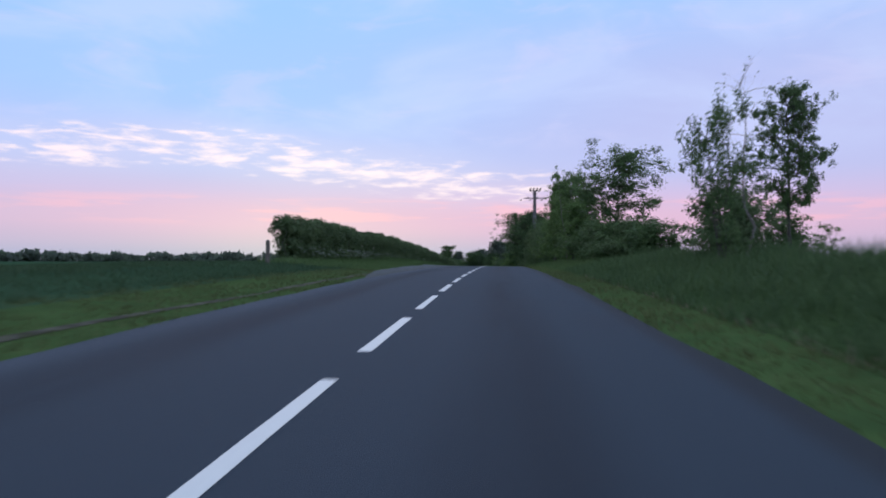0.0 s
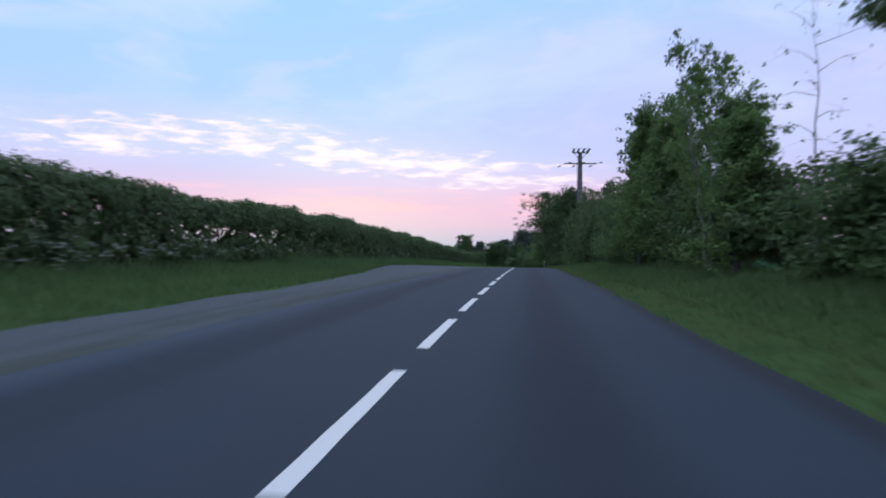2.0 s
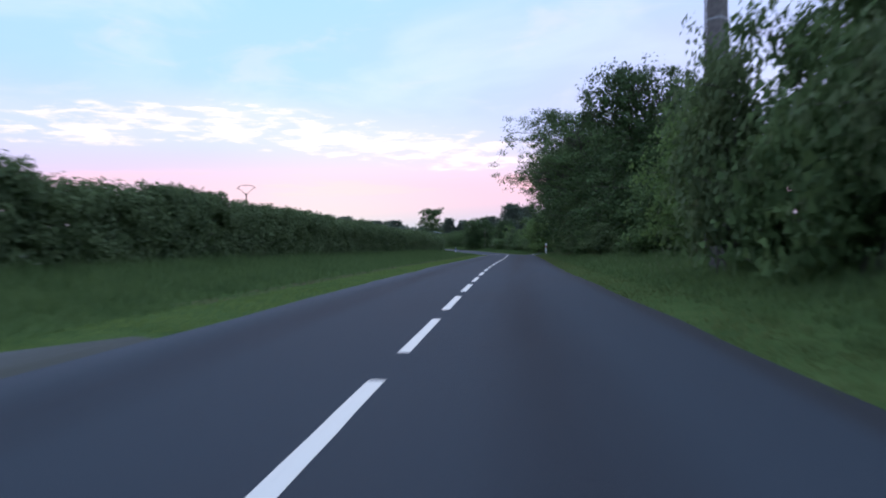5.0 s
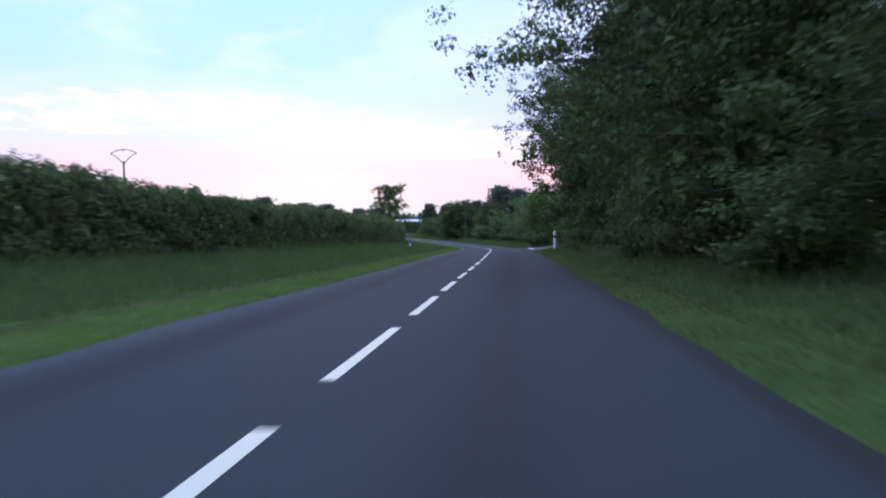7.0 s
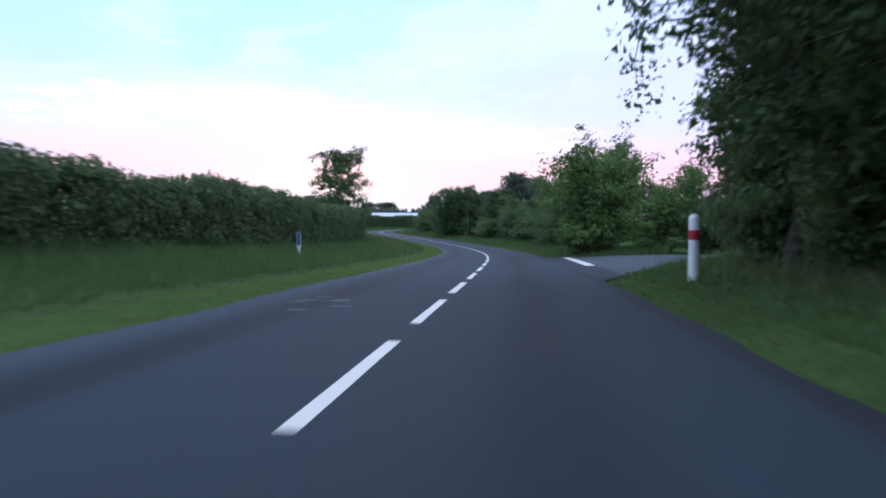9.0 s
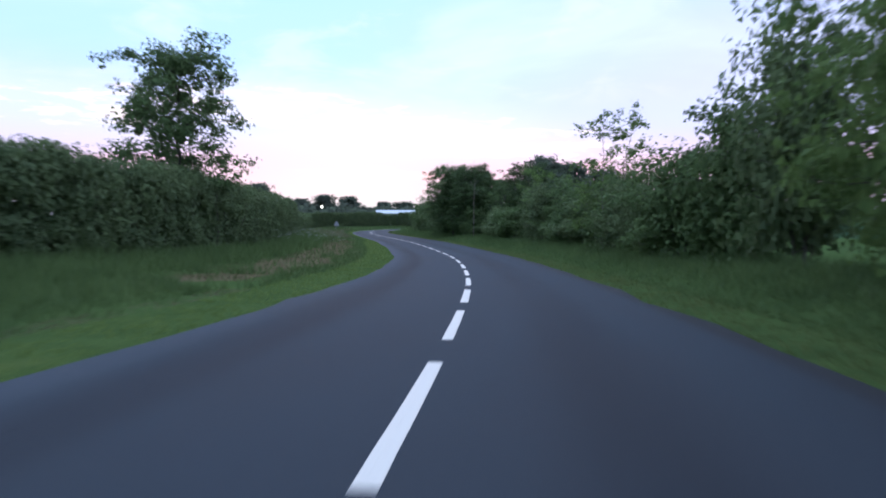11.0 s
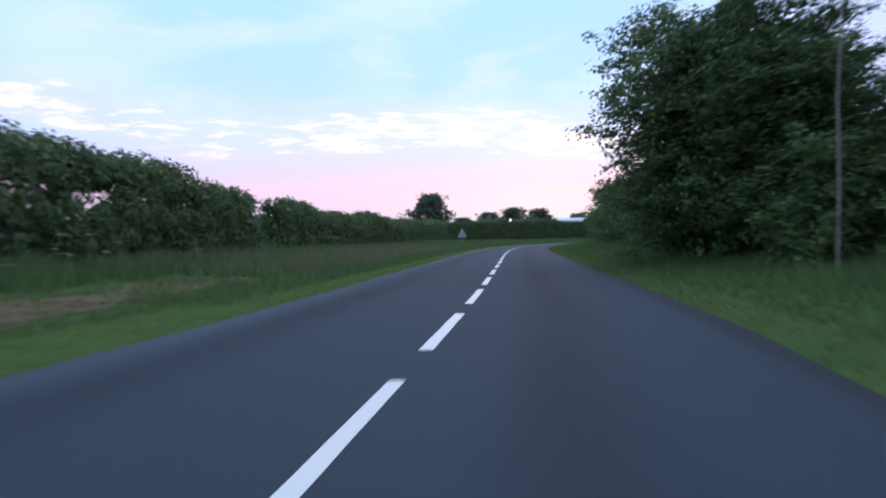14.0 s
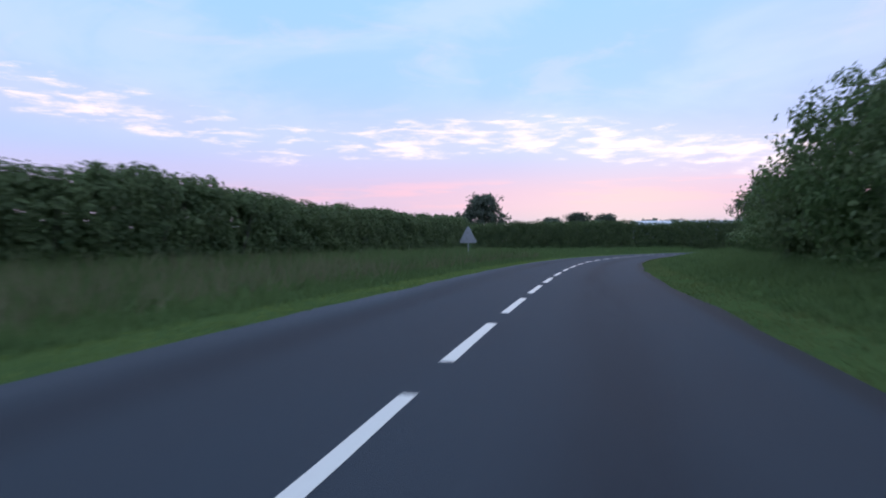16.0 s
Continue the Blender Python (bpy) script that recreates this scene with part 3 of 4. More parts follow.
def tree_meshes(name, leaf_mat, bark_mat=None, **k):
    (wv, wf), (lv, lf) = grow_tree(**k)
    return mesh_of(name + "_wood", wv, wf, bark_mat or BARK, None, True), mesh_of(name + "_leaves", lv, lf, leaf_mat)


KINDS = {}


def kind_of(key, name, label, category, leaf_mat, bark_mat=None, wood_name="trunk", crown_name="crown", **k):
    KINDS[key] = (name, label, category, tree_meshes(key, leaf_mat, bark_mat, **k), wood_name, crown_name)


kind_of("round_a", "tree", "airy tree with several slender stems and a round crown", "tree", LEAF_TREE, height=10, radius=3.5, bare=3.9, shape="round", count=11000, size=0.16, seed=1, limbs=30, stems=3, trunk=0.15, spread=0.17)
kind_of("round_b", "tree", "tall slender tree with a clear trunk and loose crown", "tree", LEAF_TREE, height=12, radius=3.2, bare=3.4, shape="round", count=20000, size=0.15, seed=2, limbs=60, spread=0.12)
# wood_a and wood_b carry the shade of the wood in their leaf colour
kind_of("wood_a", "tree", "tall dense woodland tree, leafy down to the verge", "tree", LEAF_SHADED, height=12, radius=4.6, bare=0.8, shape="wall", count=17500, size=0.20, seed=3, core=0.2, limbs=56, spread=0.14)
kind_of("wood_b", "tree", "tall dense woodland tree, leafy down to the verge", "tree", LEAF_SHADED, height=13, radius=4.4, bare=1.2, shape="round", count=17500, size=0.20, seed=4, core=0.2, limbs=56, spread=0.14)
kind_of("wood_c", "tree", "tall leafy tree at the edge of the wood", "tree", LEAF_TREE, height=13, radius=4.4, bare=1.2, shape="round", count=17500, size=0.17, seed=15, core=0.2, limbs=60, spread=0.14)
kind_of("wood_near", "tree", "spreading roadside tree with branches reaching over the verge", "tree", LEAF_TREE, height=11, radius=4.6, bare=4.1, shape="round", count=30000, size=0.115, seed=14, limbs=64, spread=0.105)
kind_of("column", "tree", "young upright poplar-like tree with light green leaves", "tree", LEAF_LIGHT, height=8, radius=1.7, bare=0.6, shape="cone", count=13000, size=0.125, seed=5, limbs=70, spread=0.16)
kind_of("bush_a", "bush", "dense dark green roadside bush", "bush", LEAF_HEDGE, None, "stem", "foliage", height=4, radius=2.3, bare=0.2, shape="wall", count=4800, size=0.165, seed=6, core=0.32, limbs=34, stems=4, spread=0.22)
kind_of("bush_b", "bush", "dense dark green roadside bush", "bush", LEAF_TREE, None, "stem", "foliage", height=4, radius=2.2, bare=0.1, shape="round", count=4800, size=0.165, seed=7, core=0.32, limbs=34, stems=5, spread=0.22)
kind_of("bush_light", "bush", "bright green leafy bush at the roadside", "bush", LEAF_LIGHT, None, "stem", "foliage", height=5, radius=2.4, bare=0.2, shape="round", count=7000, size=0.155, seed=8, core=0.14, limbs=36, stems=4, spread=0.22)
kind_of("wispy", "tree", "thin sparse young tree with few leaves", "tree", LEAF_LIGHT, TWIG, height=7.5, radius=1.9, bare=2.0, shape="column", count=2700, size=0.14, seed=9, limbs=26, stems=3, trunk=0.06, spread=0.16)
kind_of("twiggy", "bush", "ragged bush with long leafy shoots", "bush", LEAF_TREE, None, "stem", "foliage", height=5.4, radius=2.3, bare=0.4, shape="round", count=7000, size=0.13, seed=10, limbs=34, stems=5, spread=0.20)
kind_of("dead", "dead_tree", "bare dead sapling with thin grey twigs", "dead tree", LEAF_TREE, TWIG, height=7.5, radius=1.4, bare=2.5, shape="column", count=60, size=0.1, seed=11, limbs=14, trunk=0.05, spread=0.1)
# far tree; its pale grey-green leaf colour stands in for haze
kind_of("field", "tree", "broad-crowned field tree with distance haze in its leaf colour", "tree", LEAF_HAZED, height=16, radius=7.5, bare=1.0, shape="dome", count=9000, size=0.75, seed=12, limbs=60, spread=0.2)
kind_of("field_near", "tree", "dark leafy tree standing in the hedge", "tree", LEAF_TREE, height=8.9, radius=3.0, bare=2.8, shape="wall", count=15000, size=0.15, seed=21, limbs=44, spread=0.15)
_made = {}


def plant(key, s, lat, height=1.0, width=1.0, turn=0.0, at=None, label=""):
    """A tree or bush at a place along the road (or at a world place), scaled."""
    name, text, category, (wood, crown), wn, cn = KINDS[key]
    p = Vector(at) if at else place(s, lat)
    m = Matrix.LocRotScale(p, Euler((0, 0, turn)), (width, width, height))
    if key in _made:
        first = _made[key]
        ob = copy_thing(first, m @ Matrix.Diagonal((1 / first.scale.x, 1 / first.scale.y, 1 / first.scale.z, 1)))
    else:
        ob = tagged(new(name), text, category)
        stem = part(wn, wood, ob)
        if wn == "stem":
            stem["kind"] = "stuff"
        part(cn, crown, ob)
        ob.matrix_basis = m
        _made[key] = ob
    if label:
        ob["label"] = label
    return ob


def plant_row(rows):
    """Rows are kind, metres along, metres to the right, height and width scale."""
    r = np.random.default_rng(int(rows[0][1] * 10))
    for key, s, lat, h, w in rows:
        ob = plant(key, s, lat, h, w, r.uniform(0, 6.28))
        ob["group"] = "roadside bushes" if ob.name.startswith("bush") else "roadside trees"


# bushes and saplings by the open field
plant_row([
    ("twiggy", 17.6, 7.4, 0.86, 0.42), ("dead", 18.6, 8.5, 0.86, 1), ("bush_a", 20.5, 8.6, 0.62, 0.62), ("bush_b", 92, 38.7, 1.6, 1.9), ("wispy", 73.5, 35.7, 0.6, 0.8),
    ("bush_b", 33.6, 9, 0.5, 0.78), ("bush_a", 36.5, 8.6, 0.58, 0.8), ("bush_b", 39.4, 8.2, 0.60, 0.85), ("bush_a", 42.5, 8, 0.54, 0.85),
    ("bush_b", 44.5, 9.6, 0.62, 0.85), ("bush_b", 46.5, 7.8, 0.64, 0.85),
])
# young trees along the verge
plant_row([
    ("bush_a", 48.5, 9.5, 0.7, 0.85), ("dead", 50, 8.1, 1.0, 0.9), ("round_a", 41.8, 8.5, 0.70, 0.88), ("wispy", 57, 7.2, 1.0, 0.6), ("bush_a", 52, 8.2, 0.74, 0.85), ("column", 52.2, 6.8, 0.62, 0.8),
    ("wispy", 54.8, 6.9, 1.02, 0.75), ("bush_b", 56.5, 8, 0.76, 0.85), ("round_b", 70, 30, 1.5, 1.15), ("wispy", 60.5, 7.4, 1.03, 0.8), ("bush_a", 61, 8, 0.8, 0.85),
    ("bush_light", 64.5, 7.4, 0.9, 0.85), ("column", 63.5, 7.8, 0.92, 1.2), ("column", 58.5, 8.4, 0.85, 1.15), ("bush_a", 66, 9, 0.65, 0.62), ("column", 67.6, 6.6, 1.09, 1), ("column", 70.2, 7.2, 1, 1.15), ("wispy", 63.4, 7.9, 1.15, 0.8), ("bush_a", 69, 8.2, 0.5, 0.56),
    ("bush_b", 71, 7.6, 0.55, 0.72),
])
# tall bushes up to the wood
plant_row([
    ("twiggy", 73.6, 6.3, 0.69, 0.38), ("bush_b", 74.6, 7, 0.43, 0.64), ("bush_b", 77.5, 8, 0.47, 0.76), ("bush_a", 81.5, 7.9, 1.0, 0.75), ("twiggy", 78.6, 7.4, 0.78, 0.45), ("bush_a", 85, 7.4, 1.02, 0.65),
    ("bush_b", 89.5, 7.6, 1.2, 0.88), ("bush_a", 91, 6.5, 1.23, 0.59), ("bush_a", 94, 7.4, 1.5, 0.75), ("bush_b", 96.5, 6.8, 1.4, 0.82), ("bush_b", 99.3, 7, 1.3, 0.85),
    ("bush_a", 101.2, 6.1, 1.3, 0.66), ("bush_a", 105.5, 7.8, 0.98, 0.68), ("bush_light", 111, 8.2, 1.12, 0.94), ("bush_b", 116.5, 8, 0.84, 0.88),
])
# near edge of the wood
plant_row([
    ("wood_a", 122, 8.6, 0.85, 0.8), ("bush_a", 126, 6.2, 0.5, 0.5), ("wood_b", 129.5, 8.4, 0.42, 0.7), ("bush_b", 132.5, 6.3, 0.47, 0.64), ("wood_a", 136, 7.6, 0.68, 0.9),
    ("bush_a", 139.5, 6.4, 0.53, 0.53), ("wood_b", 140, 14, 1.0, 0.99), ("wood_near", 142.5, 6.3, 1.05, 1.27), ("bush_a", 141.4, 6, 0.95, 0.62), ("bush_b", 144.2, 6, 1.0, 0.65), ("wood_b", 145, 9.5, 0.85, 0.81),
])
# middle of the wood
plant_row([
    ("bush_b", 146.5, 6.4, 0.47, 0.64), ("wood_a", 149, 8.2, 0.95, 0.9), ("wood_a", 152, 15, 0.82, 0.99), ("bush_a", 153, 6.5, 0.53, 0.5), ("wood_b", 155.5, 7.6, 0.92, 0.9),
    ("bush_b", 159.5, 6.6, 0.47, 0.64), ("wood_a", 162, 8.6, 0.9, 0.81), ("wood_a", 163, 16, 1.0, 0.99), ("bush_a", 165.5, 6.8, 0.53, 0.5), ("wood_b", 166, 7.6, 0.73, 0.9),
])
# end of the wood at the side road
plant_row([
    ("wood_c", 168.6, 8, 0.73, 0.81), ("bush_a", 169.2, 6.9, 0.81, 0.53), ("bush_b", 170.5, 8, 0.44, 0.6), ("wood_c", 170.8, 9.6, 0.68, 0.77), ("wood_near", 172, 6.7, 1.08, 1.12), ("wood_near", 169.6, 6.8, 1.15, 1.2), ("wood_c", 173.8, 8.5, 0.58, 0.7), ("bush_a", 173.6, 7, 1.35, 0.75), ("bush_b", 175.4, 7.6, 1.2, 0.75), ("wood_c", 172.4, 9.3, 0.6, 0.7),
    ("bush_b", 171.6, 8.2, 0.83, 0.72), ("bush_b", 172.6, 7.2, 0.69, 0.6), ("wood_c", 173, 9.2, 0.54, 0.63), ("bush_a", 173.4, 7.4, 0.59, 0.43), ("wood_c", 173.4, 10.6, 0.65, 0.68),
    ("wood_c", 173.5, 13.5, 0.65, 0.81), ("bush_a", 174.2, 8.2, 0.87, 0.53), ("bush_b", 175.6, 10, 0.5, 0.6), ("bush_a", 176.5, 13.5, 0.56, 0.56),
])
# corner of the side road
plant_row([
    ("bush_light", 192.6, 8.8, 0.72, 0.75), ("bush_light", 192, 10.4, 0.85, 0.8),
    ("bush_light", 190.9, 8.4, 0.58, 0.75), ("bush_a", 190.7, 10.8, 0.62, 0.75), ("bush_light", 196.2, 5.6, 1, 0.8),
    ("bush_light", 190.5, 12.5, 0.62, 0.8), ("bush_a", 191, 17, 0.73, 0.68), ("bush_light", 191.5, 21.5, 0.65, 0.88), ("bush_light", 192, 25, 0.85, 1.02), ("bush_b", 193, 31, 0.58, 0.96),
    ("bush_a", 194, 38, 0.66, 0.74), ("bush_light", 194.6, 5.6, 1.12, 1.12), ("bush_light", 198.5, 6.9, 1.25, 1.05), ("bush_light", 202.5, 7.3, 1.2, 1.05), ("bush_light", 205.5, 8.4, 1.05, 0.8),
    ("bush_a", 209.5, 8.2, 1.45, 0.85), ("bush_b", 214.5, 8.8, 0.91, 0.92), ("bush_a", 218.5, 8.3, 0.69, 0.62), ("bush_b", 216.4, 7.6, 0.88, 0.85), ("twiggy", 219, 7.4, 0.66, 0.7), ("bush_b", 213, 7.9, 1.15, 0.85), ("bush_a", 221, 7.8, 0.71, 0.59),
])
# bushes along the bend
plant_row([
    ("bush_a", 231.6, 8.3, 0.66, 0.88), ("bush_b", 235.4, 8.3, 0.8, 0.88), ("bush_a", 239.8, 8.1, 0.98, 0.88), ("bush_a", 223.4, 7.8, 0.75, 0.85), ("bush_b", 226.6, 8.4, 0.85, 0.85), ("twiggy", 244.5, 8.4, 0.7, 0.8), ("bush_b", 247.2, 7.8, 0.6, 0.85), ("bush_a", 251.4, 7.8, 0.58, 0.85), ("bush_a", 255.6, 8, 0.55, 0.56),
    ("bush_b", 223.5, 8.4, 0.61, 0.8), ("bush_light", 228, 8.6, 0.8, 0.77), ("wispy", 227.5, 7.8, 0.95, 1.05), ("bush_a", 233, 8.4, 0.66, 0.62),
    ("bush_b", 237, 8.2, 0.62, 0.72), ("twiggy", 239.3, 9, 0.84, 0.59), ("bush_a", 243, 8.4, 0.74, 0.62), ("wispy", 245.5, 9.6, 0.78, 0.95), ("bush_b", 248.5, 8.2, 0.55, 0.8),
    ("bush_a", 253.5, 8.3, 0.6, 0.62),
])
# trees on the bend
plant_row([
    ("bush_a", 268, 7, 1.1, 0.8), ("bush_b", 272, 7.2, 1, 0.8), ("wood_a", 267.4, 7.7, 0.54, 0.72), ("wood_a", 262.8, 8.2, 0.44, 0.7), ("bush_b", 264.4, 7.2, 1.1, 0.75), ("bush_a", 257.4, 9.2, 0.7, 0.7),
    ("twiggy", 258.2, 9.3, 1.03, 0.62), ("wood_b", 259, 12, 0.55, 0.81), ("bush_b", 260.3, 7, 0.63, 0.68), ("bush_a", 262.5, 7.4, 0.71, 0.56), ("wood_c", 266.4, 6.3, 0.6, 0.82), ("wood_b", 264.2, 7, 0.55, 0.68), ("wood_b", 267, 6.45, 0.54, 0.64), ("wood_a", 271.2, 7.4, 0.5, 0.6),
    ("bush_b", 266.5, 7.2, 0.57, 0.72), ("wood_b", 268.5, 9.6, 0.52, 0.72), ("bush_a", 268.6, 8.4, 0.93, 0.62), ("wood_a", 270.5, 8.6, 0.61, 0.85), ("bush_a", 271, 7.6, 0.95, 0.85),
    ("bush_b", 273.6, 6.8, 0.61, 0.68), ("wood_b", 276, 11, 0.65, 0.81), ("bush_b", 276, 8, 0.75, 0.9),
])
# bushes beyond, and the field tree
plant_row([
    ("twiggy", 288.4, 8.6, 0.72, 0.88), ("bush_b", 284.2, 8.4, 0.8, 0.9), ("bush_a", 281.5, 8.2, 0.88, 0.88), ("bush_b", 287, 8.3, 0.98, 0.88), ("bush_b", 291.5, 8.5, 1.0, 0.88), ("bush_a", 295, 8.1, 1.0, 0.88), ("twiggy", 297, 8.6, 0.9, 0.88),
    ("bush_b", 299.5, 8, 1.05, 0.88), ("bush_a", 304, 8, 0.98, 0.88), ("bush_b", 312, 9.2, 0.8, 0.85), ("bush_a", 318, 10, 0.7, 0.85), ("bush_b", 325, 9.5, 0.55, 0.84),
    ("bush_a", 332, 10, 0.62, 0.65), ("field_near", 222.3, -12.3, 1, 1),
])


# ---- hedges ----
def hedge_meshes(seed, length=6.0, height=2.7, depth=1.9, clumps=96, per=100, open_at=0.42):
    """Leaf arrays of a stretch of clipped hedge: rounded clumps of shoots, dark clefts between them, thin places."""
    r = np.random.default_rng(seed)

    def hole(u, v):
        return np.array([noise.noise((a * 1.1, b * 1.7, seed * 3.3 + 40)) for a, b in zip(u, v)])

    cs, fs, ss = [], [], []
    for k in range(clumps):
        u = (k + r.uniform(0, 1)) / clumps * length
        side = (-1, 1, 0)[k % 3] if k % 9 else 0
        v = r.uniform(0.10, 0.86) if side else 1.0
        bulge = 0.80 + 0.20 * math.sin(v * 3.0) + 0.18 * noise.noise((u * 0.8, v * 2.0, seed * 9.1))
        size = r.uniform(0.24, 0.46)
        top = height * (0.985 + 0.06 * noise.noise((u * 0.55, 3.3, seed * 5.7)))
        mid = np.array([side * (depth / 2 * bulge - size * 0.6) if side else r.uniform(-0.55, 0.55) * depth / 2, u, v * top - (size * 0.55 if not side else 0)])
        if side and v < 0.72 and hole([u], [v])[0] > open_at:
            continue
        d = r.normal(0, 1, (per, 3))
        d /= np.linalg.norm(d, axis=1)[:, None]
        rad = size * r.uniform(0.45, 1.0, (per, 1)) ** 0.5 * np.array([[0.9, 1.0, r.uniform(0.8, 1.35)]])
        cs.append(mid + d * rad)
        fs.append(d + np.array([0.5 * side, 0, 0.4 + 0.4 * (side == 0)]))
        ss.append(np.full((per, 1), 0.107))
    # thin leaf cover between the clumps
    n = 2600
    u, v, w = r.uniform(0, length, n), r.uniform(0.02, 0.93, n), np.sign(r.uniform(-1, 1, n))
    keep = (hole(u, v) < open_at) | (v > 0.74) | (v < 0.12)
    c = np.stack([w * depth / 2 * r.uniform(0.35, 0.78, n), u, v * height], 1)[keep]
    cs.append(c), fs.append(np.stack([w, 0 * w, 0 * w + 0.3], 1)[keep]), ss.append(np.full((len(c), 1), 0.15))
    # dark heart of bigger leaves, open where the hedge is thin
    n = 1300
    u, v = r.uniform(0, length, n), r.uniform(0, 1, n)
    keep = (hole(u, v) < open_at - 0.06) | (v > 0.74)
    c = np.stack([r.normal(0, depth * 0.12, n), u, v * height * 0.92], 1)[keep]
    cs.append(c), fs.append(r.normal(0, 1, (len(c), 3))), ss.append(np.full((len(c), 1), 0.38))
    # a few young shoots above the clipped top
    n = 130
    cs.append(np.stack([r.uniform(-0.6, 0.6, n) * depth / 2, r.uniform(0, length, n), height * 0.97 + np.abs(r.normal(0, 0.09, n))], 1))
    fs.append(r.normal(0, 1, (n, 3))), ss.append(np.full((n, 1), 0.10))
    c, facing, sizes = np.concatenate(cs), np.concatenate(fs), np.concatenate(ss)
    c[:, 2] = np.clip(c[:, 2], 0.06, None)
    lv, lf = leaves(c, sizes, r, facing)
    wood = []
    for _ in range(18):
        a = np.array([r.normal(0, 0.25), r.uniform(0, length), -0.2])
        b = a + np.array([r.normal(0, 0.35), r.normal(0, 0.5), height * r.uniform(0.7, 0.98)])
        wood.append(tube(bent(a, b, r, 0, 5), np.linspace(0.028, 0.007, 5), 4))
    wv, wf = joined(wood)
    return mesh_of("hedge_leaves", lv, lf, LEAF_HEDGE), mesh_of("hedge_stems", wv, wf, BARK, None, True)


HEDGE_BITS = [hedge_meshes(50 + i) for i in range(5)]
THIN_BIT = hedge_meshes(57, open_at=-0.02)
HALF_BIT = hedge_meshes(59, open_at=0.16)
FULL_BITS = [hedge_meshes(61 + i, open_at=2.0) for i in range(2)]


def hedge(label, places, heights, spot=place, thin=(), bits=None):
    """A hedge along s: places are (s, lat) knots of its middle, heights knots of (s, metres)."""
    ss, ll = zip(*places)
    hs, hh = zip(*heights)
    root = tagged(new("hedge"), label, "hedge")
    root.location = spot(ss[0], ll[0])
    r = np.random.default_rng(int(ss[0]))
    s = ss[0]
    n = 0
    while s < ss[-1] - 2:
        lat = np.interp(s, ss, ll)
        lat2 = np.interp(s + 5.8, ss, ll)
        a, b = spot(s, lat), spot(s + 5.8, lat2)
        d = (b - a).to_2d()
        k = d.length / 5.8
        turn = math.atan2(-d.x, d.y)
        flip = r.integers(0, 2)
        hz = float(np.interp(s + 3, hs, hh)) / 2.7 * r.uniform(0.95, 1.05)
        m = Matrix.LocRotScale(a if not flip else b, Euler((0, 0, turn + math.pi * flip)), (r.uniform(0.92, 1.05), k, hz))
        bit = (bits or HEDGE_BITS)[(n * 3 + r.integers(0, 2)) % len(bits or HEDGE_BITS)]
        if any(a < s + 3 < b for a, b in thin):
            bit = THIN_BIT if s < 200 else HALF_BIT
        for name, me in (("foliage", bit[0]), ("stem", bit[1])):
            ob = part(name, me, root)
            ob.matrix_basis = Matrix.Translation(-root.location) @ m
            if name == "stem":
                ob["kind"] = "stuff"
        s += 5.8 / max(k, 0.5) * k
        n += 1
    return root


hedge("long clipped dark green field hedge with thin see-through places", [(36.5, -10.9), (60, -10.7), (100, -10.9), (150, -10.9), (200, -10.9), (240, -10.9), (272.5, -11.0)],
      [(36, 2.62), (46, 2.6), (56, 2.5), (64, 2.55), (80, 2.8), (110, 2.75), (150, 2.65), (185, 2.75), (214, 3.1), (224, 3.35), (240, 3.15), (255, 3.4), (263, 3.25), (272, 2.9)], thin=((53, 69), (161, 168), (257, 269)))
# from here the hedge runs straight on while the road bends away
def straight(s, lat):
    p, th = place(276.5, -11.0), radians(19.0)
    d = s - 276.5
    return Vector((p.x - math.sin(th) * d, p.y + math.cos(th) * d, p.z))


hedge("clipped green hedge beyond the field gateway", [(277.6, -11.0), (345.5, -11.0)], [(276, 2.8), (281, 2.75), (288, 2.28), (293, 2.45), (297, 2.7), (303, 2.55), (312, 2.5), (345, 2.95)], straight)


def across(s, lat):
    f = s / 60.0
    return Vector((-72 + 52 * f, 366 + 31 * f, -2.75))


hedge("dark distant hedge along the outside of the bend", [(0, 0), (60, 0)], [(0, 3.9), (30, 4.1), (60, 4.4)], across, bits=FULL_BITS)


